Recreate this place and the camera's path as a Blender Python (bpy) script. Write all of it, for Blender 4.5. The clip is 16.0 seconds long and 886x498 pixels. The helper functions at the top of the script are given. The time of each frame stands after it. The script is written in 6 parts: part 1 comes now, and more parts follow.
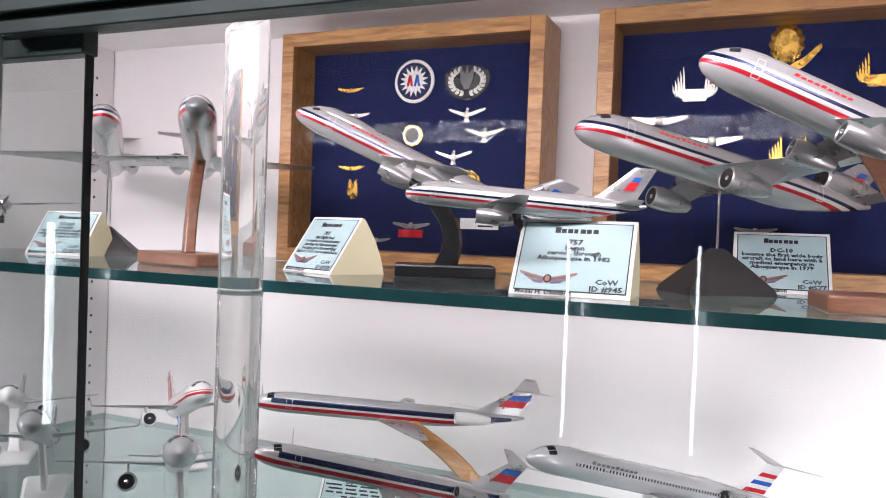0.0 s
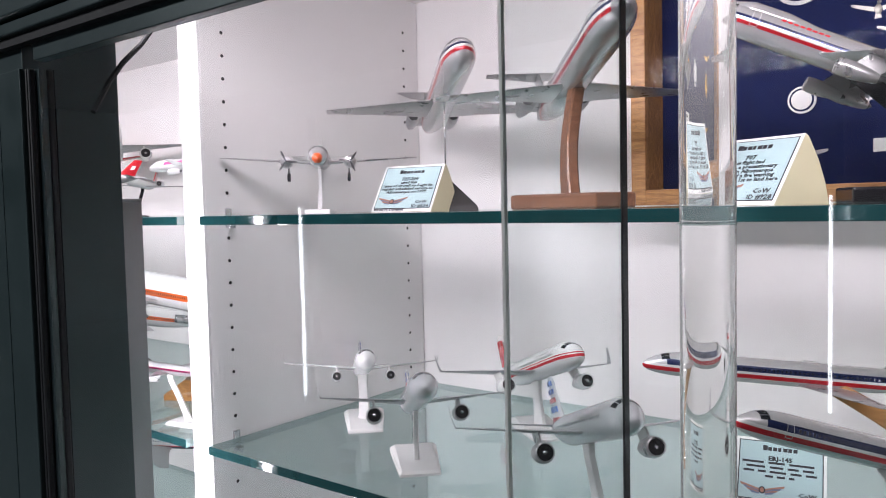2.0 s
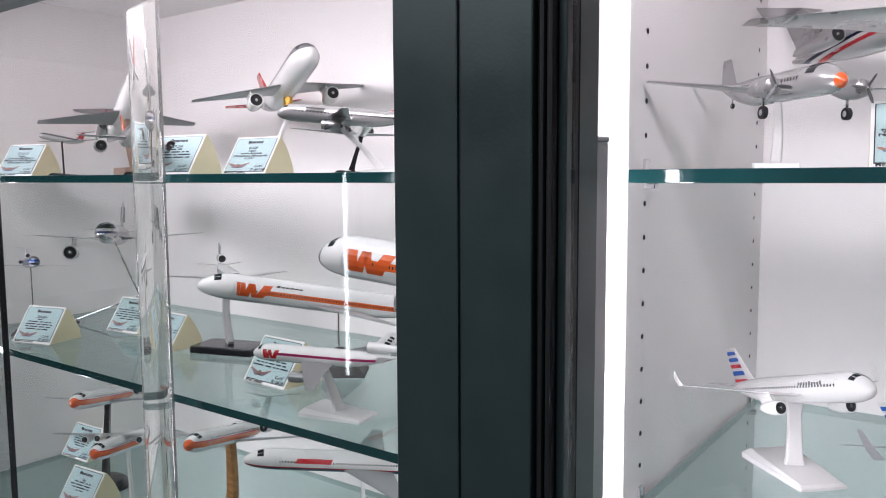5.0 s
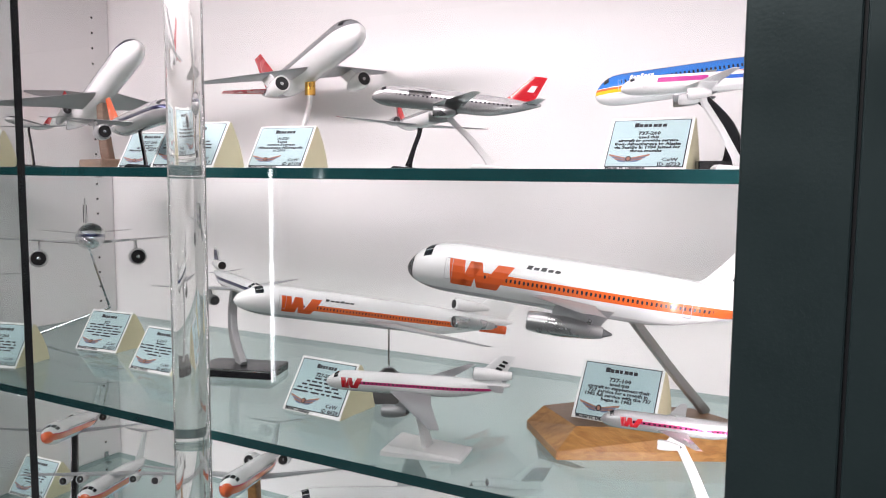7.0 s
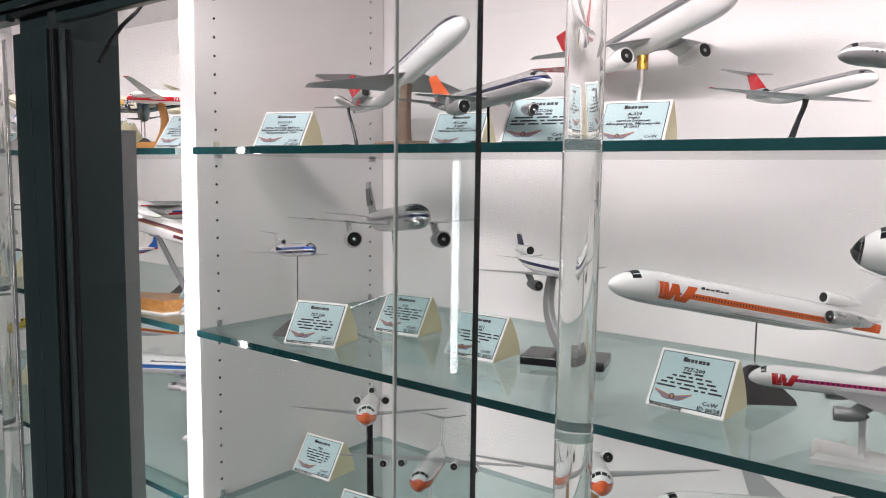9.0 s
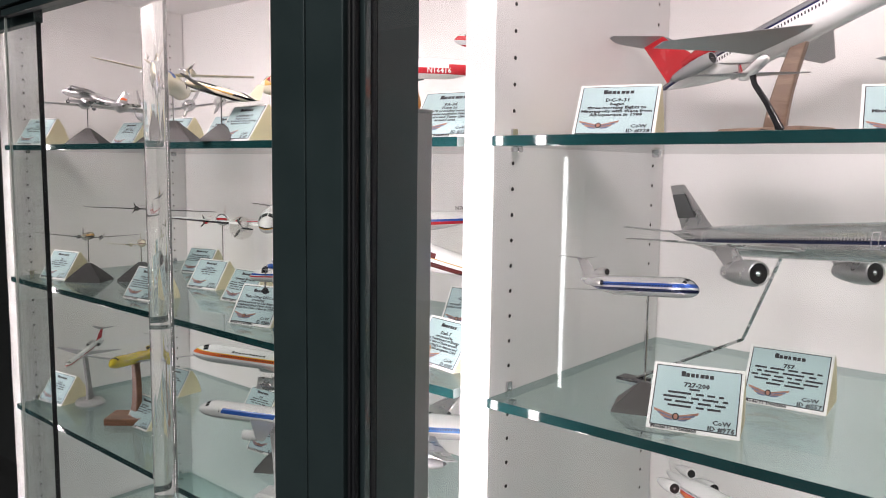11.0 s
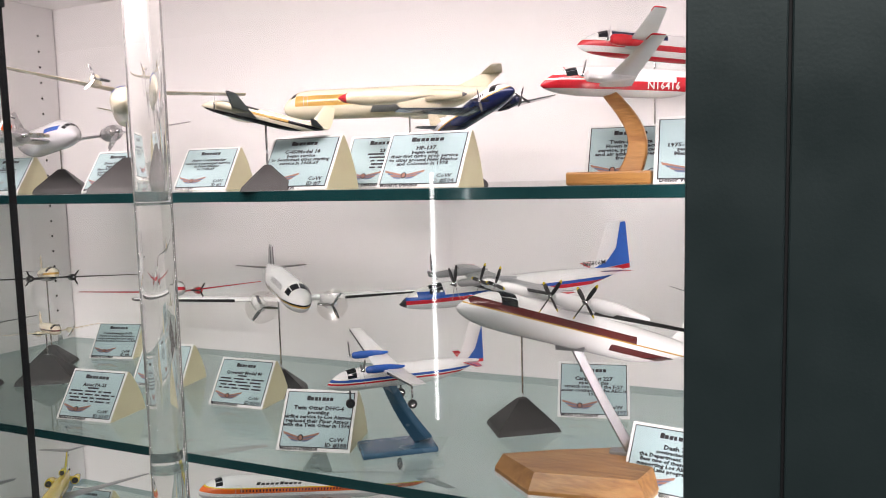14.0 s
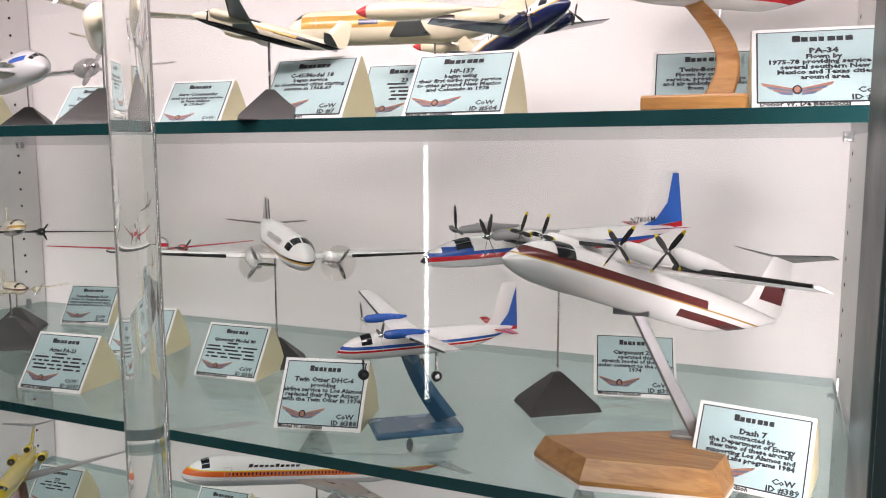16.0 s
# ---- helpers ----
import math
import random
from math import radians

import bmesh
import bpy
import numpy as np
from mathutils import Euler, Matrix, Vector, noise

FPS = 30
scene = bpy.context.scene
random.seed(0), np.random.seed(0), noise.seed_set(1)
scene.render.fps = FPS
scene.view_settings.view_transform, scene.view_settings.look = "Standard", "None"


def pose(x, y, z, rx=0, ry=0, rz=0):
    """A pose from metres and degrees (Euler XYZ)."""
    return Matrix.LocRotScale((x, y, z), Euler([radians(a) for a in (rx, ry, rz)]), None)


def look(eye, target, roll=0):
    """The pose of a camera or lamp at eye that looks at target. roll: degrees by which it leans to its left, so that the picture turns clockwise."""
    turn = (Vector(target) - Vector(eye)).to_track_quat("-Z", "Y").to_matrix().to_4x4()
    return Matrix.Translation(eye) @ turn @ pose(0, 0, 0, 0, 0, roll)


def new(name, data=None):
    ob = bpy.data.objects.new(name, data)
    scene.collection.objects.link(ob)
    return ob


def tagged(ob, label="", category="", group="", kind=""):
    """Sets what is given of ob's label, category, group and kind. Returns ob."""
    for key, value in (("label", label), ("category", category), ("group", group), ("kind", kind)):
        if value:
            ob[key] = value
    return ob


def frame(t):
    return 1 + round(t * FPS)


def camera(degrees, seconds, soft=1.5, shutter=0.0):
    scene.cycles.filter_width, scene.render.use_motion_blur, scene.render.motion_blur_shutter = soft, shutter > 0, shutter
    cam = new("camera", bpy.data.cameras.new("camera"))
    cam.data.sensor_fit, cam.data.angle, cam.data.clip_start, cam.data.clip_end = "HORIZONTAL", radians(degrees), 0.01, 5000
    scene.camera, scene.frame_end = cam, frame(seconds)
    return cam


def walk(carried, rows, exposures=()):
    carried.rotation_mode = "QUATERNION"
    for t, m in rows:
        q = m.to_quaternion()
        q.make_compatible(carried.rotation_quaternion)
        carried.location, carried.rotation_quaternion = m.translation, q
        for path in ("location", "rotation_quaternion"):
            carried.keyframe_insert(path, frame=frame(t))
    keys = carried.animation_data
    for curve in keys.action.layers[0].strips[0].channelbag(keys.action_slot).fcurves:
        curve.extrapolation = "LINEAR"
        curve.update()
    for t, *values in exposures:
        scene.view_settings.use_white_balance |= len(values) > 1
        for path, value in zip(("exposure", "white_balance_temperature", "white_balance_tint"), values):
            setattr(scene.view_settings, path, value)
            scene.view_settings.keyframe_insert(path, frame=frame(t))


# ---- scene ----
# ---------- camera ----------
cam = camera(60.0, 16.0, soft=0.95)
EXPOSURES = [(0.0, 0.13, 6200, 12), (1.0, 0.12, 6150, 12), (2.5, 0.11, 6050, 11), (4.5, 0.02, 6050, 10), (6.8, 0.08, 6300, 11), (8.0, -0.13, 6350, 11), (9.0, -0.06, 6450, 10), (10.0, 0.05, 6550, 11), (14.0, 0.0, 6650, 12), (16.0, -0.05, 6650, 12)]
PATH = [
    (0, (1.177, -0.634, 1.484), (0.396, 1.206, 1.44), 2.1),
    (0.5, (1.135, -0.674, 1.485), (0.267, 1.127, 1.445), 1.4),
    (1, (1.092, -0.703, 1.466), (0.114, 1.041, 1.408), 0.5),
    (1.5, (1.036, -0.687, 1.453), (-0.064, 0.981, 1.366), -0.6),
    (2, (0.908, -0.627, 1.435), (-0.313, 0.953, 1.326), -1.3),
    (2.5, (0.796, -0.591, 1.446), (-0.521, 0.907, 1.307), -1.8),
    (3, (0.718, -0.573, 1.435), (-0.634, 0.891, 1.271), -1.9),
    (3.5, (0.613, -0.585, 1.43), (-0.717, 0.897, 1.245), -1.4),
    (4, (0.491, -0.611, 1.426), (-0.799, 0.906, 1.237), -1.2),
    (4.5, (0.378, -0.642, 1.426), (-0.855, 0.921, 1.235), -0.8),
    (6.8, (0.013, -0.662, 1.419), (-0.954, 1.079, 1.233), 0.5),
    (7, (-0.007, -0.669, 1.423), (-0.952, 1.084, 1.232), 0.5),
    (7.5, (-0.058, -0.704, 1.421), (-1.006, 1.045, 1.212), 0.5),
    (8, (-0.087, -0.754, 1.425), (-1.112, 0.95, 1.219), 0.6),
    (8.5, (-0.151, -0.791, 1.41), (-1.288, 0.841, 1.203), 0.7),
    (9, (-0.291, -0.773, 1.395), (-1.527, 0.786, 1.192), 0.7),
    (9.5, (-0.456, -0.724, 1.407), (-1.749, 0.79, 1.212), 1.0),
    (10, (-0.577, -0.696, 1.392), (-1.895, 0.797, 1.213), 0.9),
    (10.2, (-0.632, -0.71, 1.398), (-1.955, 0.775, 1.192), 0.6),
    (12.3, (-1.329, -0.76, 1.384), (-2.439, 0.892, 1.189), 0.4),
    (12.5, (-1.368, -0.786, 1.39), (-2.437, 0.892, 1.19), 0.0),
    (13, (-1.415, -0.827, 1.39), (-2.401, 0.903, 1.203), -0.4),
    (13.5, (-1.457, -0.8, 1.388), (-2.358, 0.975, 1.196), -1.2),
    (14, (-1.502, -0.706, 1.443), (-2.311, 1.113, 1.251), -1.4),
    (14.5, (-1.54, -0.63, 1.454), (-2.288, 1.216, 1.268), -1.5),
    (15, (-1.56, -0.586, 1.464), (-2.258, 1.279, 1.28), -1.1),
    (15.5, (-1.582, -0.59, 1.429), (-2.294, 1.267, 1.22), -0.6),
    (16, (-1.6, -0.606, 1.395), (-2.368, 1.225, 1.156), -0.1),
]
walk(cam, [(t, look(eye, aim, lean)) for t, eye, aim, lean in PATH], EXPOSURES)
# ---------- light ----------
world = bpy.data.worlds.new("room_air")
scene.world = world
world.use_nodes = True
world.node_tree.nodes["Background"].inputs[0].default_value = (0.9, 0.95, 1.0, 1)
world.node_tree.nodes["Background"].inputs[1].default_value = 0.10

PITCH = 1.46            # spacing of the partitions
BAYS = (0.0, -1.46, -2.92)   # inner left face of each bay
INNER = 1.415           # clear width of a bay
BACK = 0.485            # back wall
S1, S2, S3, S4 = 1.430, 1.111, 0.791, 0.471   # tops of the glass shelves
CEIL = 1.81


def area(name, m, w, h, power, col, spread=180):
    d = bpy.data.lights.new(name, "AREA")
    d.shape, d.size, d.size_y, d.energy, d.color = "RECTANGLE", w, h, power, col
    d.spread = radians(spread)
    o = new(name, d)
    o.matrix_world = m
    return o


WARM = (1.0, 0.84, 0.85)
COOL = (1.0, 0.87, 0.89)
BAR_FILL_POWER, TOP_POWER = ((2.6, 2.9), (2.1, 1.8), (2.0, 2.3)), 4.9
for bx, (power, right_fill) in zip(BAYS, BAR_FILL_POWER):
    # light bar behind the left column, turned into the bay
    area("bar_lamp", look((bx + 0.010, -0.096, 0.86), (bx + 0.26, 0.40, 0.86)), 0.012, 1.16, power, COOL)
    # fill lamp added on the right to brighten the bay; no housing here
    area("bar_lamp", look((bx + INNER - 0.010, -0.096, 0.86), (bx + INNER - 0.11, 0.40, 0.86)), 0.012, 1.16, right_fill, COOL, 125)
    # light strip behind the header
    area("header_lamp", look((bx + INNER / 2, -0.135, 1.70), (bx + INNER / 2, 0.40, 1.42)), 1.36, 0.05, TOP_POWER, WARM, 130)
# unseen overhead fill, added to brighten the column fronts
area("ceiling_lamp", look((-1.0, -2.6, 2.78), (-1.0, -2.6, 0)), 3.0, 0.6, 100, (1.0, 0.97, 0.93))

# ---------- materials ----------
MATS = {}


def nodes_of(name):
    m = bpy.data.materials.new(name)
    m.use_nodes = True
    nt = m.node_tree
    return m, nt, nt.nodes["Principled BSDF"]


def surf(name, col, rough=0.4, metal=0.0, vary=0.12, scale=30.0, bump=0.0, bscale=200.0, coat=0.0, stretch=(1, 1, 1)):
    """A plain surface with two scales of tint, and fine relief."""
    if name in MATS:
        return MATS[name]
    m, nt, p = nodes_of(name)
    n, l = nt.nodes, nt.links
    tc = n.new("ShaderNodeTexCoord")
    mp = n.new("ShaderNodeMapping")
    mp.inputs["Scale"].default_value = stretch
    l.new(tc.outputs["Object"], mp.inputs[0])
    a = n.new("ShaderNodeTexNoise")
    a.inputs["Scale"].default_value, a.inputs["Detail"].default_value = scale, 5
    b = n.new("ShaderNodeTexNoise")
    b.inputs["Scale"].default_value = scale * 0.12
    l.new(mp.outputs[0], a.inputs[0]), l.new(mp.outputs[0], b.inputs[0])
    s = n.new("ShaderNodeMath")
    s.operation = "ADD"
    l.new(a.outputs[0], s.inputs[0]), l.new(b.outputs[0], s.inputs[1])
    r = n.new("ShaderNodeMapRange")
    r.inputs[1].default_value, r.inputs[2].default_value = 0.6, 1.4
    r.inputs[3].default_value, r.inputs[4].default_value = 1 - vary, 1 + vary
    l.new(s.outputs[0], r.inputs[0])
    mx = n.new("ShaderNodeVectorMath")
    mx.operation = "SCALE"
    mx.inputs[0].default_value = col
    l.new(r.outputs[0], mx.inputs["Scale"])
    l.new(mx.outputs[0], p.inputs["Base Color"])
    rr = n.new("ShaderNodeMapRange")
    rr.inputs[1].default_value, rr.inputs[2].default_value = 0.3, 0.7
    rr.inputs[3].default_value, rr.inputs[4].default_value = max(rough - 0.06, 0.02), rough + 0.06
    l.new(a.outputs[0], rr.inputs[0]), l.new(rr.outputs[0], p.inputs["Roughness"])
    p.inputs["Metallic"].default_value = metal
    p.inputs["Coat Weight"].default_value = coat
    if bump:
        c = n.new("ShaderNodeTexNoise")
        c.inputs["Scale"].default_value, c.inputs["Detail"].default_value = bscale, 4
        l.new(mp.outputs[0], c.inputs[0])
        bp = n.new("ShaderNodeBump")
        bp.inputs["Strength"].default_value, bp.inputs["Distance"].default_value = bump, 0.002
        l.new(c.outputs[0], bp.inputs["Height"]), l.new(bp.outputs[0], p.inputs["Normal"])
    MATS[name] = m
    return m


def wood(name, dark, light, scale=1.0, rough=0.38):
    if name in MATS:
        return MATS[name]
    m, nt, p = nodes_of(name)
    n, l = nt.nodes, nt.links
    tc = n.new("ShaderNodeTexCoord")
    mp = n.new("ShaderNodeMapping")
    mp.inputs["Scale"].default_value = (8 * scale, 60 * scale, 60 * scale)
    l.new(tc.outputs["Object"], mp.inputs[0])
    a = n.new("ShaderNodeTexNoise")
    a.inputs["Scale"].default_value, a.inputs["Detail"].default_value, a.inputs["Distortion"].default_value = 2.2, 6, 0.8
    l.new(mp.outputs[0], a.inputs[0])
    f = n.new("ShaderNodeTexNoise")
    f.inputs["Scale"].default_value, f.inputs["Detail"].default_value = 14, 3
    l.new(mp.outputs[0], f.inputs[0])
    s = n.new("ShaderNodeMath")
    s.operation = "MULTIPLY_ADD"
    s.inputs[1].default_value = 0.5
    l.new(f.outputs[0], s.inputs[0]), l.new(a.outputs[0], s.inputs[2])
    cr = n.new("ShaderNodeValToRGB")
    cr.color_ramp.elements[0].position, cr.color_ramp.elements[1].position = 0.5, 0.95
    cr.color_ramp.elements[0].color, cr.color_ramp.elements[1].color = (*dark, 1), (*light, 1)
    l.new(s.outputs[0], cr.inputs[0]), l.new(cr.outputs[0], p.inputs["Base Color"])
    bp = n.new("ShaderNodeBump")
    bp.inputs["Strength"].default_value, bp.inputs["Distance"].default_value = 0.3, 0.001
    l.new(s.outputs[0], bp.inputs["Height"]), l.new(bp.outputs[0], p.inputs["Normal"])
    p.inputs["Roughness"].default_value = rough
    MATS[name] = m
    return m


def pane_glass(name, tint, rough=0.0, ior=1.5, gloss=1.0):
    """Thin clear pane: light goes straight through, gloss by Fresnel."""
    m = bpy.data.materials.new(name)
    m.use_nodes = True
    n, l = m.node_tree.nodes, m.node_tree.links
    n.clear()
    out = n.new("ShaderNodeOutputMaterial")
    t = n.new("ShaderNodeBsdfTransparent")
    t.inputs[0].default_value = (*tint, 1)
    g = n.new("ShaderNodeBsdfGlossy")
    g.inputs["Roughness"].default_value = rough
    lw = n.new("ShaderNodeLayerWeight")
    lw.inputs["Blend"].default_value = 0.5
    pw = n.new("ShaderNodeMath")
    pw.operation = "POWER"
    pw.inputs[1].default_value = 5.0
    l.new(lw.outputs["Facing"], pw.inputs[0])
    f0 = ((ior - 1) / (ior + 1)) ** 2
    ml = n.new("ShaderNodeMath")
    ml.operation = "MULTIPLY_ADD"
    ml.inputs[1].default_value, ml.inputs[2].default_value = (1 - f0) * gloss, f0 * gloss
    l.new(pw.outputs[0], ml.inputs[0])
    mix = n.new("ShaderNodeMixShader")
    l.new(ml.outputs[0], mix.inputs[0]), l.new(t.outputs[0], mix.inputs[1]), l.new(g.outputs[0], mix.inputs[2])
    l.new(mix.outputs[0], out.inputs[0])
    return m


def solid_clear(name, col, ior, rough=0.0):
    m, nt, p = nodes_of(name)
    p.inputs["Base Color"].default_value = (*col, 1)
    p.inputs["Transmission Weight"].default_value = 1
    p.inputs["IOR"].default_value, p.inputs["Roughness"].default_value = ior, rough
    # fine scratches and haze on the surface
    haze = nt.nodes.new("ShaderNodeBsdfDiffuse")
    haze.inputs[0].default_value = (0.8, 0.8, 0.78, 1)
    mix = nt.nodes.new("ShaderNodeMixShader")
    mix.inputs[0].default_value = 0.10
    out = [x for x in nt.nodes if x.type == "OUTPUT_MATERIAL"][0]
    nt.links.new(p.outputs[0], mix.inputs[1])
    nt.links.new(haze.outputs[0], mix.inputs[2])
    nt.links.new(mix.outputs[0], out.inputs[0])
    return m


def glow(name, col, strength):
    m, nt, p = nodes_of(name)
    p.inputs["Emission Color"].default_value = (*col, 1)
    p.inputs["Emission Strength"].default_value = strength
    return m


DOOR_GLASS = pane_glass("door_glass", (0.93, 0.955, 0.95))
SHELF_GLASS = pane_glass("shelf_glass", (0.80, 0.90, 0.885), ior=1.5)
EDGE_GLASS = surf("shelf_edge_glass", (0.010, 0.050, 0.054), 0.08, 0, 0.35, 14, coat=0.6)
DOOR_EDGE = surf("door_edge_glass", (0.58, 0.60, 0.58), 0.3, 0, 0.1)
FROSTED = surf("frosted_acrylic_edge", (0.72, 0.72, 0.70), 0.3, 0, 0.25, 12, stretch=(1, 1, 0.2))
ACRYLIC = solid_clear("acrylic", (0.985, 0.985, 0.975), 1.45)
BOX_GLASS = pane_glass("shadow_box_glass", (0.96, 0.965, 0.96), 0.0, 1.5, 0.06)
PALE_EDGE = surf("pale_glass_edge", (0.34, 0.42, 0.41), 0.2, 0, 0.1)
WHITE_PANEL = surf("white_laminate", (0.80, 0.785, 0.785), 0.42, 0, 0.03, 6, 0.25, 260, stretch=(1, 1, 0.25))
WHITE_EDGE = surf("white_edge_band", (0.86, 0.86, 0.86), 0.3, 0, 0.03, 10)
BACK_PANEL = surf("white_back_panel", (0.83, 0.815, 0.815), 0.35, 0, 0.03, 4, 0.05, 90)
FRAME_PAINT = surf("dark_teal_paint", (0.036, 0.057, 0.061), 0.36, 0.25, 0.10, 20, 0.04, 400)
BLACK_RUBBER = surf("black_rubber", (0.006, 0.007, 0.010), 0.6, 0, 0.2, 60)
ALU = surf("grey_aluminium", (0.30, 0.30, 0.31), 0.38, 0.8, 0.06, 80, stretch=(1, 1, 0.1))
STEEL = surf("bright_steel", (0.55, 0.55, 0.56), 0.25, 1.0, 0.05, 80)
HOLE = surf("hole_black", (0.01, 0.01, 0.01), 0.8)
OAK = wood("oak", (0.20, 0.085, 0.025), (0.50, 0.27, 0.10))
HONEY = wood("honey_wood", (0.25, 0.105, 0.028), (0.47, 0.24, 0.075), 0.8, 0.3)
CHESTNUT = wood("chestnut_wood", (0.14, 0.072, 0.034), (0.19, 0.10, 0.05), 0.8, 0.4)
WALNUT = wood("grey_brown_wood", (0.17, 0.11, 0.08), (0.27, 0.185, 0.14), 0.9, 0.4)
GREY_METAL = surf("brushed_grey_metal", (0.36, 0.35, 0.34), 0.38, 0.8, 0.1, 60)
MAHOG = wood("red_brown_wood", (0.13, 0.055, 0.030), (0.25, 0.118, 0.068), 0.9, 0.3)
FELT = surf("navy_felt", (0.003, 0.009, 0.062), 0.95, 0, 0.22, 300, 0.5, 900)
CREAM = surf("cream_card", (0.80, 0.74, 0.50), 0.7, 0, 0.04, 40, 0.05, 500)
PAPER = surf("pale_blue_paper", (0.40, 0.54, 0.56), 0.65, 0, 0.05, 25)
PAPER_RIM = surf("white_paper_rim", (0.78, 0.80, 0.78), 0.65, 0, 0.03, 25)
INK = surf("black_ink", (0.012, 0.013, 0.018), 0.6)
EMB_ORANGE = surf("emblem_orange", (0.36, 0.17, 0.12), 0.6, 0, 0.25, 400)
EMB_BLUE = surf("emblem_blue", (0.12, 0.15, 0.24), 0.6, 0, 0.2, 400)
DARK_BASE = surf("charcoal_plastic", (0.022, 0.021, 0.021), 0.45, 0, 0.2, 60, 0.15, 300)
BLACK_GLOSS = surf("black_gloss_plastic", (0.012, 0.012, 0.014), 0.2, 0, 0.1, 30)
WHITE_PLASTIC = surf("white_plastic", (0.76, 0.75, 0.75), 0.35, 0, 0.04, 30)
GREY_PLASTIC = surf("grey_plastic", (0.33, 0.33, 0.34), 0.4, 0, 0.08, 40)
BLUE_PLASTIC = surf("steel_blue_plastic", (0.045, 0.12, 0.20), 0.25, 0.1, 0.1, 40)
SILVER = surf("silver_paint", (0.46, 0.455, 0.46), 0.30, 0.75, 0.07, 40)
WING_GREY = surf("wing_grey_paint", (0.34, 0.345, 0.355), 0.35, 0.45, 0.08, 40)
DARK_GREY = surf("dark_grey_paint", (0.10, 0.105, 0.11), 0.35, 0.2, 0.1, 40)
WHITE_PAINT = surf("white_gloss_paint", (0.76, 0.76, 0.76), 0.22, 0, 0.03, 40, coat=0.4)
CREAM_PAINT = surf("cream_gloss_paint", (0.66, 0.60, 0.44), 0.25, 0, 0.05, 40, coat=0.4)
RED_PAINT = surf("red_gloss_paint", (0.50, 0.016, 0.025), 0.25, 0, 0.06, 40, coat=0.4)
ORANGE_PAINT = surf("orange_gloss_paint", (0.62, 0.10, 0.02), 0.25, 0, 0.06, 40, coat=0.4)
BLUE_PAINT = surf("blue_gloss_paint", (0.02, 0.10, 0.42), 0.25, 0, 0.06, 40, coat=0.4)
NAVY_PAINT = surf("navy_gloss_paint", (0.008, 0.015, 0.06), 0.2, 0, 0.1, 40, coat=0.5)
YELLOW_PAINT = surf("yellow_gloss_paint", (0.66, 0.50, 0.02), 0.25, 0, 0.06, 40, coat=0.4)
BLACK_PAINT = surf("black_paint", (0.010, 0.010, 0.011), 0.3, 0, 0.1, 40)
GOLD = surf("gold_metal", (0.60, 0.36, 0.08), 0.28, 1.0, 0.12, 120)
PEWTER = surf("pewter_metal", (0.42, 0.41, 0.39), 0.32, 1.0, 0.15, 120)
WINDSHIELD = surf("windshield_black", (0.012, 0.014, 0.018), 0.08, 0, 0.1, 40)
CARPET = surf("grey_carpet", (0.06, 0.06, 0.065), 0.95, 0, 0.3, 120, 0.4, 600)
ROOM_PAINT = surf("room_wall_paint", (0.10, 0.105, 0.11), 0.7, 0, 0.05, 5)
ROOM_CEIL = surf("room_ceiling_paint", (0.35, 0.35, 0.35), 0.8, 0, 0.05, 5)
CLEAR_DISC = pane_glass("clear_plastic", (0.95, 0.95, 0.94), 0.05, 1.45)
C = {"silver": (0.50, 0.495, 0.50), "white": (0.76, 0.76, 0.76), "cream": (0.68, 0.63, 0.48), "red": (0.52, 0.018, 0.03),
     "blue": (0.02, 0.08, 0.36), "navy": (0.008, 0.015, 0.07), "orange": (0.66, 0.12, 0.02), "grey": (0.20, 0.205, 0.215),
     "black": (0.01, 0.01, 0.011), "gold": (0.46, 0.27, 0.06), "brown": (0.10, 0.018, 0.018), "yellow": (0.66, 0.50, 0.02),
     "midblue": (0.03, 0.17, 0.55), "pale": (0.55, 0.56, 0.58), "magenta": (0.50, 0.03, 0.16)}


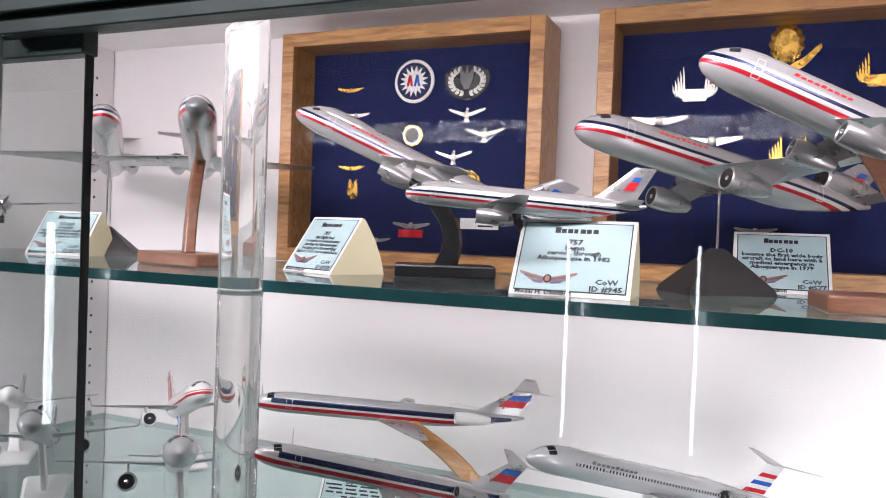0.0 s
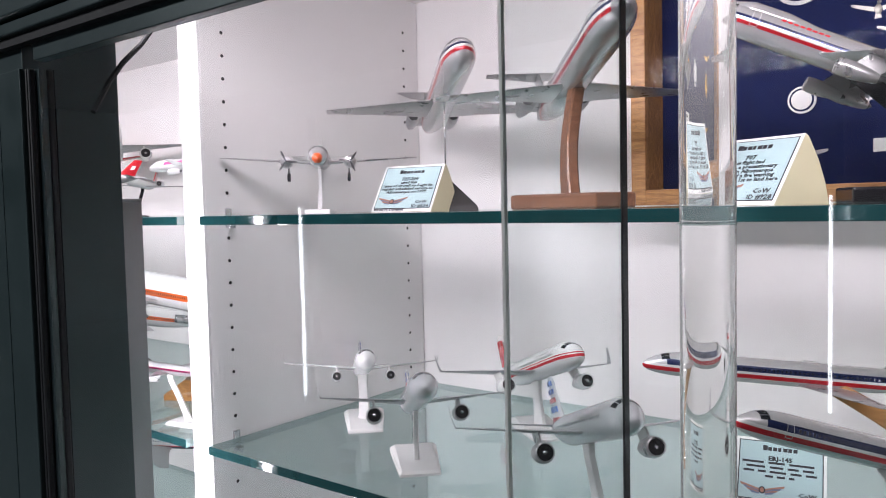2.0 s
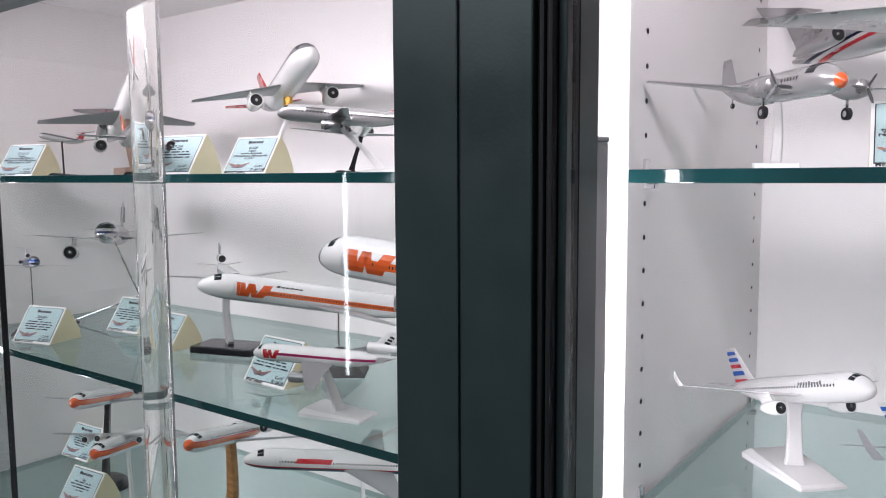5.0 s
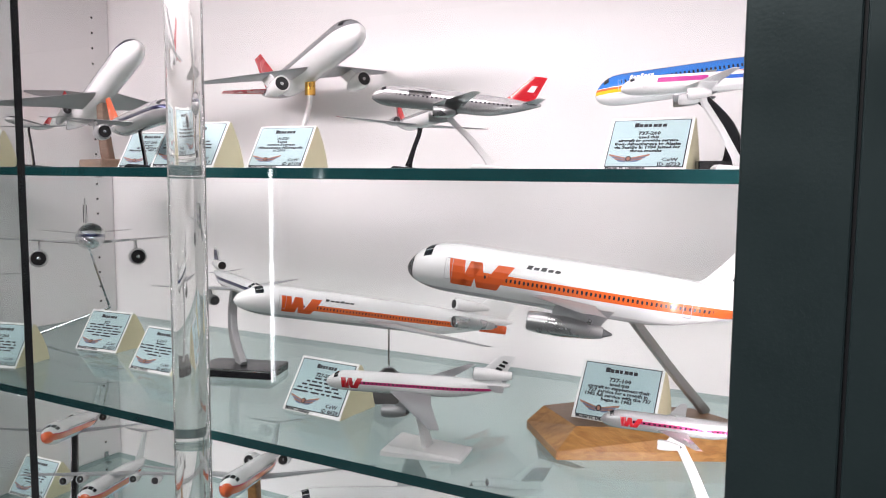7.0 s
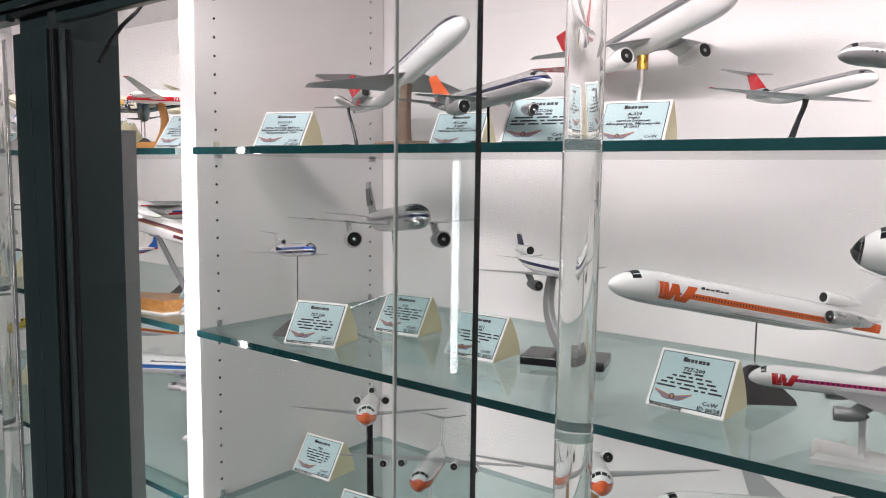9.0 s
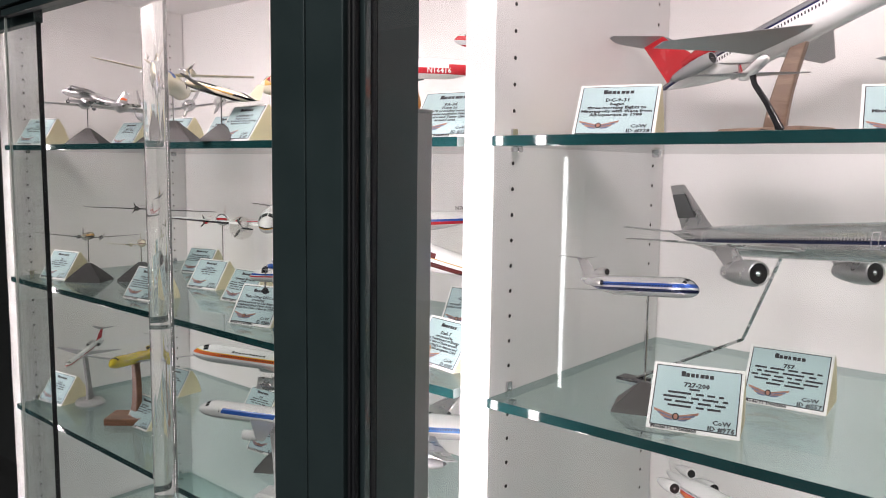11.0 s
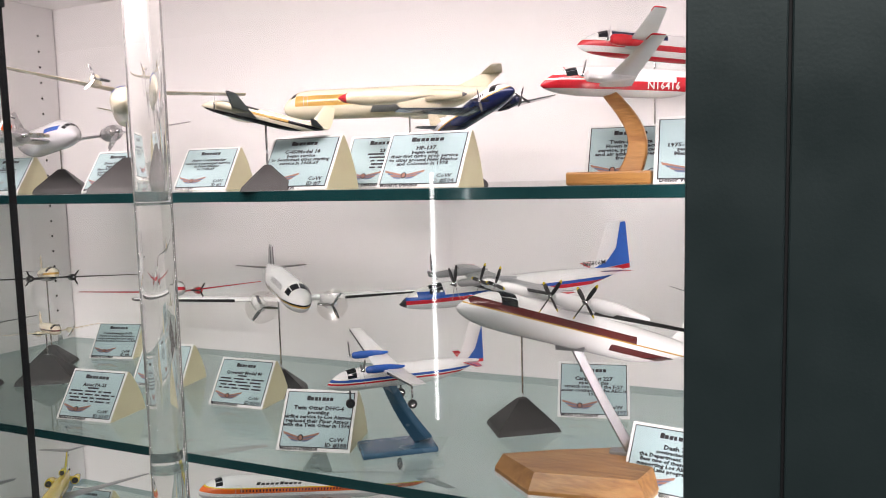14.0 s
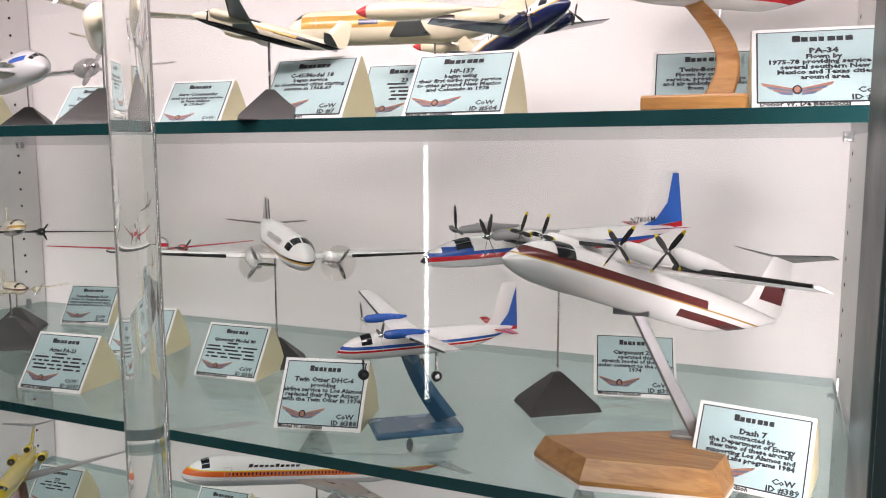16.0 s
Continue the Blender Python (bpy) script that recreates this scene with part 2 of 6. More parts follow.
def livery(name, length, rad, top, stripes=(), windows=True, metal=0.0, rough=0.26, win=(0.02, 0.20), winx=(0.17, 0.86), wincol=(0.02, 0.02, 0.03)):
    """Paint scheme of one model: bands (z0, z1, colour, x0, x1, lean), heights in radii and places in lengths from the tail."""
    m, nt, p = nodes_of(name)
    n, l = nt.nodes, nt.links
    tc = n.new("ShaderNodeTexCoord")
    sp = n.new("ShaderNodeSeparateXYZ")
    l.new(tc.outputs["Object"], sp.inputs[0])

    def op(kind, a, b):
        q = n.new("ShaderNodeMath")
        q.operation = kind
        for i, v in enumerate((a, b)):
            if isinstance(v, (int, float)):
                q.inputs[i].default_value = v
            else:
                l.new(v, q.inputs[i])
        return q.outputs[0]

    x = op("DIVIDE", sp.outputs[0], length)
    z = op("DIVIDE", sp.outputs[2], rad)
    noise_t = n.new("ShaderNodeTexNoise")
    noise_t.inputs["Scale"].default_value = 35
    l.new(tc.outputs["Object"], noise_t.inputs[0])
    base = n.new("ShaderNodeMix")
    base.data_type = "RGBA"
    base.inputs[6].default_value = (*[c * 0.93 for c in top], 1)
    base.inputs[7].default_value = (*[min(c * 1.05, 0.85) for c in top], 1)
    l.new(noise_t.outputs[0], base.inputs[0])
    col = base.outputs[2]

    def over(col, mask, c):
        mx = n.new("ShaderNodeMix")
        mx.data_type = "RGBA"
        l.new(mask, mx.inputs[0]), l.new(col, mx.inputs[6])
        mx.inputs[7].default_value = (*c, 1)
        return mx.outputs[2]

    for band in stripes:
        z0, z1, c = band[:3]
        x0, x1 = band[3:5] if len(band) > 4 else (-1, 2)
        lean = band[5] if len(band) > 5 else 0.0
        zz = op("SUBTRACT", z, op("MULTIPLY", x, lean)) if lean else z
        k = op("MULTIPLY", op("GREATER_THAN", zz, z0), op("LESS_THAN", zz, z1))
        if x0 > -1 or x1 < 2:
            k = op("MULTIPLY", k, op("MULTIPLY", op("GREATER_THAN", x, x0), op("LESS_THAN", x, x1)))
        col = over(col, k, C[c])
    if windows:
        pitch = 0.0046
        k = op("LESS_THAN", op("FRACT", op("DIVIDE", sp.outputs[0], pitch), 0), 0.45)
        k = op("MULTIPLY", k, op("MULTIPLY", op("GREATER_THAN", z, win[0]), op("LESS_THAN", z, win[1])))
        k = op("MULTIPLY", k, op("MULTIPLY", op("GREATER_THAN", x, winx[0]), op("LESS_THAN", x, winx[1])))
        col = over(col, k, wincol)
    l.new(col, p.inputs["Base Color"])
    p.inputs["Metallic"].default_value, p.inputs["Roughness"].default_value = metal, rough
    p.inputs["Coat Weight"].default_value = 0.3
    return m


# ---------- mesh helpers ----------
def mesh_of(name, bm, mats, smooth=False):
    bmesh.ops.recalc_face_normals(bm, faces=bm.faces)
    me = bpy.data.meshes.new(name)
    if smooth:
        for f in bm.faces:
            f.smooth = True
    bm.to_mesh(me)
    bm.free()
    for m in mats if isinstance(mats, (list, tuple)) else [mats]:
        me.materials.append(m)
    if smooth:
        me.set_sharp_from_angle(angle=radians(38))
    return me


def part(name, bm, mats, parent=None, label="", smooth=False):
    ob = new(name, mesh_of(name, bm, mats, smooth))
    if parent is not None:
        ob.parent = parent
    if label:
        tagged(ob, label)
    return ob


def thing(name, m, label, category, group=""):
    e = new(name)
    e.matrix_world = m
    e.empty_display_size = 0.02
    return tagged(e, label, category, group)


def add_box(bm, x0, x1, y0, y1, z0, z1, bevel=0.0, mat=0):
    r = bmesh.ops.create_cube(bm, size=1)
    for v in r["verts"]:
        v.co = Vector(((x0 + x1) / 2 + v.co.x * (x1 - x0), (y0 + y1) / 2 + v.co.y * (y1 - y0), (z0 + z1) / 2 + v.co.z * (z1 - z0)))
    fs = {f for v in r["verts"] for f in v.link_faces}
    for f in fs:
        f.material_index = mat
    if bevel:
        es = list({e for v in r["verts"] for e in v.link_edges})
        bmesh.ops.bevel(bm, geom=es, offset=bevel, segments=2, affect="EDGES", profile=0.5)
    return bm


def boxm(*a, **k):
    return add_box(bmesh.new(), *a, **k)


def add_tube(bm, a, b, ra, rb=None, seg=10, caps=True):
    a, b = Vector(a), Vector(b)
    rb = ra if rb is None else rb
    q = (b - a).to_track_quat("Z", "Y")
    rings = []
    for c, r in ((a, ra), (b, rb)):
        rings.append([bm.verts.new(c + q @ Vector((r * math.cos(t * math.tau / seg), r * math.sin(t * math.tau / seg), 0))) for t in range(seg)])
    for i in range(seg):
        bm.faces.new((rings[0][i], rings[0][(i + 1) % seg], rings[1][(i + 1) % seg], rings[1][i]))
    if caps:
        bm.faces.new(rings[0][::-1])
        bm.faces.new(rings[1])
    return bm


def tubem(*a, **k):
    return add_tube(bmesh.new(), *a, **k)


def loft(rings, caps=True, bm=None):
    bm = bm or bmesh.new()
    vs = [[bm.verts.new(p) for p in r] for r in rings]
    k = len(vs[0])
    for a, b in zip(vs, vs[1:]):
        for i in range(k):
            bm.faces.new((a[i], a[(i + 1) % k], b[(i + 1) % k], b[i]))
    if caps:
        bm.faces.new(vs[0][::-1])
        bm.faces.new(vs[-1])
    return bm


def prism(outline, y0, y1, axis="y", bevel=0.0):
    """Extrude an outline of (u, v) points between two planes."""
    def at(u, v, w):
        return {"y": (u, w, v), "z": (u, v, w), "x": (w, u, v)}[axis]
    bm = loft([[at(u, v, y0) for u, v in outline], [at(u, v, y1) for u, v in outline]])
    if bevel:
        bmesh.ops.bevel(bm, geom=list(bm.edges), offset=bevel, segments=1, affect="EDGES")
    return bm


TEXTS = {}


def lettering(body, size, align="CENTER", bold=0.0, spacing=1.0):
    """Flat letters as a mesh, in the x-y plane."""
    key = (body, size, align, bold)
    if key not in TEXTS:
        cu = bpy.data.curves.new("letters", "FONT")
        cu.body, cu.size, cu.align_x, cu.align_y = body, size, align, "TOP"
        cu.resolution_u, cu.offset, cu.space_line = 1, bold, spacing
        ob = bpy.data.objects.new("letters", cu)
        TEXTS[key] = bpy.data.meshes.new_from_object(ob)
        bpy.data.objects.remove(ob)
    return TEXTS[key].copy()


def letters(name, body, size, m, mat, parent, align="CENTER", bold=0.0, spacing=1.0):
    me = lettering(body, size, align, bold, spacing)
    me.materials.clear()
    me.materials.append(mat)
    ob = new(name, me)
    ob.parent = parent
    ob.matrix_local = m
    return ob

# ---------- the room ----------
tagged(part("floor", boxm(-9, 6, -5.6, 0.6, -0.05, 0), CARPET), "dark grey carpeted museum floor", "floor", kind="structure")
tagged(part("wall_south", boxm(-9, 6, -5.7, -5.6, 0, 2.8), ROOM_PAINT), "plain dark painted room wall", "wall", kind="structure")
tagged(part("wall_west", boxm(-9.1, -9, -5.7, 0.6, 0, 2.8), ROOM_PAINT), "plain dark painted room wall", "wall", kind="structure")
tagged(part("wall_east", boxm(6, 6.1, -5.7, 0.6, 0, 2.8), ROOM_PAINT), "plain dark painted room wall", "wall", kind="structure")
tagged(part("wall_north", boxm(-9, 6, 0.6, 0.7, 0, 2.8), ROOM_PAINT), "plain dark painted room wall", "wall", kind="structure")
tagged(part("ceiling", boxm(-9, 6, -5.7, 0.7, 2.8, 2.9), ROOM_CEIL), "plain grey room ceiling", "ceiling", kind="structure")
# unseen panel added where the overhead fill hangs
fix = thing("ceiling_light", pose(-1.0, -2.6, 2.8), "long flat unseen panel added for the room fill light", "ceiling light")
part("frame", boxm(-1.55, 1.55, -0.33, 0.33, -0.012, 0), ALU, fix)

# light bars of the display case across the aisle, mirrored in the glass doors
BAR_GLOW = glow("led_white", (0.95, 0.98, 1.0), 15)
for x, y in ((0.77, -5.02), (-0.08, -5.02), (-3.22, -3.52)):
    e = thing("led_light_bar", pose(x, y, 0.1), "tall slim white LED light bar on a dark post", "light bar", "light bars across the aisle")
    part("post", boxm(-0.06, 0.06, -0.12, -0.045, -0.1, 2.0), FRAME_PAINT, e)
    part("housing", boxm(-0.022, 0.022, -0.045, -0.014, 0, 1.36, bevel=0.003), ALU, e)
    part("diffuser", boxm(-0.010, 0.010, -0.014, 0, 0.005, 1.355, bevel=0.004), BAR_GLOW, e)

# ---------- the case: setting ----------
X0, X1 = BAYS[-1] - 0.045, INNER + 0.045
tagged(part("wall_back", boxm(X0, X1, BACK, BACK + 0.02, 0.1, CEIL), BACK_PANEL), "white laminate back panel of the display case", "back panel", kind="structure")
tagged(part("ceiling_case", boxm(X0, X1, -0.235, BACK + 0.02, CEIL, CEIL + 0.02), WHITE_PANEL), "white top panel of the display case", "case top", kind="structure")
tagged(part("floor_case", boxm(X0, X1, -0.235, BACK + 0.02, 0.08, 0.1), WHITE_PANEL), "white bottom panel of the display case", "case bottom", kind="structure")


def partition(k, x0, x1, sides):
    w = part("wall_%d" % k, boxm(x0, x1, 0.014, BACK - 0.002, 0.1, CEIL, bevel=0.0008), WHITE_PANEL)
    tagged(w, "white textured laminate partition with peg holes", "partition", kind="structure")
    part("edge_band", boxm(x0, x1, 0.010, 0.0135, 0.1, CEIL), WHITE_EDGE, w)
    for side, x in sides:
        bm = bmesh.new()
        for y in (0.05, 0.443):
            for h in range(-4, 36):
                z = 1.43 - 0.032 * (h - 6)
                if z < 0.2 or z > 1.78:
                    continue
                vs = [bm.verts.new((x + side * 0.0006, y + 0.0026 * math.cos(a * math.tau / 8), z + 0.0026 * math.sin(a * math.tau / 8))) for a in range(8)]
                ws = [bm.verts.new((x - side * 0.0004, v.co.y, v.co.z)) for v in vs]
                bm.faces.new(vs)
                for i in range(8):
                    bm.faces.new((vs[i], vs[(i + 1) % 8], ws[(i + 1) % 8], ws[i]))
        tagged(part("peg_holes", bm, HOLE, w), kind="stuff")


partition(1, INNER, INNER + 0.045, ((-1, INNER),))
partition(2, -0.045, 0.0, ((1, 0.0), (-1, -0.045)))
partition(3, -PITCH - 0.045, -PITCH, ((1, -PITCH), (-1, -PITCH - 0.045)))
partition(4, X0, BAYS[-1], ((1, BAYS[-1]),))


# ---------- aluminium front: columns, header, doors ----------
def column(cx):
    """A dark column of two halves with a thin joint, brush seal and door jamb."""
    e = tagged(thing("door_column", pose(cx, 0, 0.0), "dark teal aluminium column between glass doors", "column", "columns of the display case"), kind="structure")
    part("cover", boxm(-0.054, -0.0008, -0.245, -0.237, 0.0, 1.593, bevel=0.0012), FRAME_PAINT, e)
    part("cover", boxm(0.0008, 0.054, -0.245, -0.237, 0.0, 1.593, bevel=0.0012), FRAME_PAINT, e)
    part("joint", boxm(-0.0009, 0.0009, -0.243, -0.2375, 0.0, 1.593), BLACK_RUBBER, e)
    part("core", boxm(-0.050, 0.042, -0.236, -0.127, 0.0, CEIL - 0.002, bevel=0.001), FRAME_PAINT, e)
    part("seal", boxm(0.0545, 0.0592, -0.2405, -0.232, 0.0, 1.593, bevel=0.002), BLACK_RUBBER, e)
    part("seal", boxm(0.0605, 0.0650, -0.2405, -0.233, 0.0, 1.593, bevel=0.002), BLACK_RUBBER, e)
    part("jamb", boxm(0.0432, 0.0700, -0.2318, -0.224, 0.0, 1.593, bevel=0.001), FRAME_PAINT, e)
    part("seal", boxm(0.0690, 0.0708, -0.2235, -0.216, 0.0, 1.593, bevel=0.002), BLACK_RUBBER, e)
    h = thing("light_bar_housing", pose(cx + 0.026, -0.113, 0.28), "grey aluminium light bar housing fixed behind the column", "light bar", "light bar housings")
    part("housing", boxm(-0.012, 0.012, -0.0135, 0.0135, 0.0, 1.17, bevel=0.0015), ALU, h)
    part("end_cap", boxm(-0.0125, 0.0125, -0.014, 0.014, 1.17, 1.174, bevel=0.001), GREY_PLASTIC, h)
    bm = bmesh.new()
    pts = [(0.091, -0.086, 1.265), (0.083, -0.062, 1.300), (0.074, -0.040, 1.325), (0.060, -0.008, 1.352), (0.055, 0.03, 1.40), (0.05, 0.06, 1.528)]
    for a, b in zip(pts, pts[1:]):
        add_tube(bm, a, b, 0.0030, seg=8)
    part("cable", bm, BLACK_RUBBER, h, "black power cable")


COLS = (1.452, -0.008, -1.50, -2.975)
for cx in COLS:
    column(cx)

hd = tagged(thing("header", pose(0, 0, 0), "dark teal aluminium header rail above the glass doors", "header", ""), kind="structure")
part("fascia", boxm(-3.2, 1.7, -0.262, -0.237, 1.643, 2.1, bevel=0.002), FRAME_PAINT, hd)
part("rail", boxm(-3.2, 1.7, -0.254, -0.237, 1.628, 1.6405, bevel=0.0015), FRAME_PAINT, hd)
part("gap", boxm(-3.2, 1.7, -0.247, -0.237, 1.618, 1.6275), BLACK_RUBBER, hd)
part("track", boxm(-3.2, 1.7, -0.2365, -0.205, 1.622, 1.80, bevel=0.001), FRAME_PAINT, hd)
pl = tagged(thing("plinth", pose(0, 0, 0), "dark teal plinth under the display case", "plinth"), kind="structure")
part("fascia", boxm(-3.2, 1.7, -0.240, -0.225, 0.0, 0.12, bevel=0.002), FRAME_PAINT, pl)
tagged(part("trim_top", boxm(-3.2, 1.7, -0.2365, 0.60, 2.1, 2.13), FRAME_PAINT), "dark top board of the display case", "case top", kind="structure")


def glass_door(name, x0, x1, y, edge, dark, top):
    e = tagged(thing(name, pose(0, y, 0), "clear sliding glass door of the display case", "glass door", "sliding glass doors"), kind="structure")
    p = part("pane", boxm(x0 + 0.003, x1 - 0.003, -0.003, 0.003, 0.12, top + 0.004), DOOR_GLASS, e)
    p.visible_shadow = False
    part("top_rail", boxm(x0, x1, -0.007, 0.007, top, 1.622, bevel=0.001), FRAME_PAINT, e)
    part("bottom_rail", boxm(x0, x1, -0.007, 0.007, 0.095, 0.12, bevel=0.001), FRAME_PAINT, e)
    xe = x0 if edge < 0 else x1
    s = 1 if edge < 0 else -1
    if dark:
        part("edge_seal", boxm(min(xe, xe + s * 0.0012), max(xe, xe + s * 0.0012), -0.0036, 0.0036, 0.12, top, bevel=0.0003), BLACK_RUBBER, e, "black rubber edge strip")
    else:
        part("edge", boxm(min(xe, xe + s * 0.0020), max(xe, xe + s * 0.0020), -0.0031, 0.0005, 0.12, top), DOOR_EDGE, e)


# each bay: the right door runs in front of the left one and overlaps it
OVER = ((0.662, 0.729), (-0.762, -0.683), (-2.205, -2.135))
for i, (bx, (ri, le)) in enumerate(zip(BAYS, OVER)):
    glass_door("door_%d" % (2 * i + 1), COLS[i + 1] + 0.0706, le, -0.2405 + 0.010, 1, True, 1.600)
    glass_door("door_%d" % (2 * i + 2), ri, COLS[i] - 0.050, -0.2492, -1, False, 1.612)


# ---------- glass shelves, posts ----------
def shelf(bx, z):
    e = thing("glass_shelf", pose(bx, 0, z), "thick clear glass shelf with dark green polished edge", "shelf", "glass shelves of the display case")
    x0, x1, y0, y1, t = 0.004, INNER - 0.004, 0.0, BACK - 0.012, 0.0122
    bm = boxm(x0, x1, y0, y1, -t, 0, bevel=0.0009)
    for f in bm.faces:
        f.material_index = 0 if abs(f.normal.z) > 0.9 else 1 if f.normal.y < -0.4 else 2
    g = part("pane", bm, [SHELF_GLASS, EDGE_GLASS, PALE_EDGE], e)
    g.visible_shadow = False
    for x, s in ((0.0, 1), (INNER, -1)):
        for y in (0.05, 0.443):
            bm = boxm(min(x, x + s * 0.012), max(x, x + s * 0.012), y - 0.005, y + 0.005, -t - 0.006, -t - 0.0004, bevel=0.001)
            add_box(bm, min(x, x + s * 0.003), max(x, x + s * 0.003), y - 0.005, y + 0.005, -t, 0.010)
            part("support_pin", bm, STEEL, e)


for i, bx in enumerate(BAYS):
    for z in (S1, S2, S3, S4):
        shelf(bx, z)

for px, py, top in ((0.704, -0.022, 1.68), (-0.695, -0.022, 1.662), (-2.175, -0.022, 1.668)):
    e = thing("acrylic_post", pose(px, py, 0.1), "clear round acrylic post holding the shelf fronts", "post", "acrylic shelf posts")
    w = 0.0215
    h = top - 0.1
    seg = 40
    circ = [(math.cos(a * math.tau / seg), math.sin(a * math.tau / seg)) for a in range(seg)]
    bm = loft([[(w * u * k, w * v * k, z + (0.012 * v if z > 1 else 0)) for u, v in circ] for k, z in ((0.96, 0.0), (1.0, 0.002), (1.0, h - 0.004), (0.95, h))])
    p = part("rod", bm, ACRYLIC, e, smooth=True)
    p.visible_shadow = False
    for z in (S1, S2, S3, S4):
        bm = tubem((0, 0, z - 0.1 - 0.0135), (0, 0, z - 0.1 - 0.0122), w + 0.0012, seg=32)
        q = part("shelf_joint", bm, SHELF_GLASS, e)
        q.visible_shadow = False


# ---------- shadow boxes with wings and badges ----------
def wing_badge(e, x, z, w, mat, style=0, y=0.0):
    """A small metal badge with feathered wings. Styles: 0 spread, 1 on a red name plate, 2 swept up in a U, 3 thin V with an eagle, 4 a perched eagle."""
    bm = bmesh.new()

    def slab(o, d):
        loft([[(u, -d, v) for u, v in o], [(u, 0.0015, v) for u, v in o]], bm=bm)

    for s in (1, -1):
        if style == 4:
            for k in range(4):
                slab([(s * w * 0.05, w * (0.55 - 0.12 * k)), (s * w * (0.30 + 0.04 * k), w * (0.75 - 0.22 * k)), (s * w * (0.26 + 0.02 * k), w * (0.30 - 0.24 * k)), (s * w * 0.04, w * (0.35 - 0.15 * k))], 0.0016 + 0.0003 * k)
            continue
        if style == 2:
            for k in range(5):
                a0, a1 = 0.20 + 0.055 * k, 0.26 + 0.06 * k
                slab([(s * w * a0, -w * 0.18 + w * 0.02 * k), (s * w * a1, -w * 0.12 + w * 0.04 * k), (s * w * (a1 + 0.02), w * (0.62 - 0.10 * k)), (s * w * (a0 + 0.05), w * (0.50 - 0.10 * k))], 0.0014 + 0.0003 * (4 - k))
            continue
        rise = 0.14 if style == 3 else 0.05
        deep = 0.05 if style == 3 else 0.085
        n = 7
        for k in range(n):
            f0, f1 = 0.07 + 0.43 * k / n, 0.07 + 0.43 * (k + 1.25) / n
            t0, t1 = (1 - k / n) ** 0.7, (1 - min((k + 1.25) / n, 1)) ** 0.7
            slab([(s * w * f0, w * (rise * f0 * 2 + 0.035)), (s * w * f1, w * (rise * f1 * 2 + 0.035)), (s * w * (f1 + 0.01), w * (rise * f1 * 2 - deep * t1)), (s * w * (f0 + 0.02), w * (rise * f0 * 2 - deep * t0 - 0.012))], 0.0012 + 0.0004 * (k % 2))
    if style == 2:
        slab([(-w * 0.26, -w * 0.20), (w * 0.26, -w * 0.20), (w * 0.24, w * 0.08), (-w * 0.24, w * 0.08)], 0.003)
    else:
        tall = 2.6 if style == 4 else 1.6 if style == 3 else 1.15
        r = bmesh.ops.create_uvsphere(bm, u_segments=10, v_segments=6, radius=w * 0.075)
        for v in r["verts"]:
            v.co = Vector((v.co.x, v.co.y * 0.5 - 0.0012, v.co.z * tall))
    if style in (3, 4):
        r = bmesh.ops.create_uvsphere(bm, u_segments=8, v_segments=5, radius=w * 0.045)
        for v in r["verts"]:
            v.co = Vector((v.co.x + w * 0.02, v.co.y * 0.6 - 0.002, v.co.z + w * (0.15 if style == 3 else 0.24)))
        slab([(-w * 0.05, -w * 0.10), (w * 0.05, -w * 0.10), (w * 0.07, -w * 0.19), (-w * 0.07, -w * 0.19)] if style == 3 else [(-w * 0.10, -w * 0.2), (w * 0.10, -w * 0.2), (w * 0.16, -w * 0.55), (-w * 0.16, -w * 0.55)], 0.002)
    o = part("badge", bm, mat, e)
    o.location = (x, y, z)
    if style == 1:
        plate = part("name_plate", boxm(-w * 0.34, w * 0.34, -0.0026, 0.0015, -w * 0.30, -w * 0.10, bevel=0.0006), RED_PAINT, e, "red enamel name plate")
        plate.location = (x, y, z)
    return o


def wreath_patch(e, x, z, r):
    """A black cloth patch with a grey wreath round a dark bird."""
    o = []
    for i in range(28):
        a = i * math.tau / 28
        o.append((r * (1.22 * math.cos(a)), r * (0.86 * math.sin(a) + (0.10 * math.cos(2 * a)))))
    base = part("cloth_patch", loft([[(u, -0.002, v) for u, v in o], [(u, 0.002, v) for u, v in o]]), BLACK_PAINT, e, "black cloth patch")
    base.location = (x, 0, z)
    bm = bmesh.new()
    for s in (1, -1):
        for k in range(9):
            a = radians(-80 + 17 * k)
            cx, cz = s * r * 0.86 * math.cos(a), r * 0.62 * math.sin(a) - r * 0.05
            for lean in (-0.5, 0.6):
                b = a + math.pi / 2 + lean
                dx, dz = s * r * 0.26 * math.cos(b), r * 0.26 * math.sin(b)
                nx, nz = -dz * 0.32, dx * 0.32
                p = [(cx, cz), (cx + dx * 0.5 + nx, cz + dz * 0.5 + nz), (cx + dx, cz + dz), (cx + dx * 0.5 - nx, cz + dz * 0.5 - nz)]
                loft([[(u, -0.0036, v) for u, v in p], [(u, -0.0018, v) for u, v in p]], bm=bm)
    w = part("wreath", bm, PEWTER, base)
    part("bird", loft([[(u * r, -y, v * r) for u, v in ((-0.36, 0.66), (-0.1, 0.30), (0, 0.70), (0.1, 0.30), (0.36, 0.66), (0.34, 0.0), (0.14, -0.42), (-0.14, -0.42), (-0.34, 0.0))] for y in (0.0042, 0.0018)]), DARK_GREY, base)


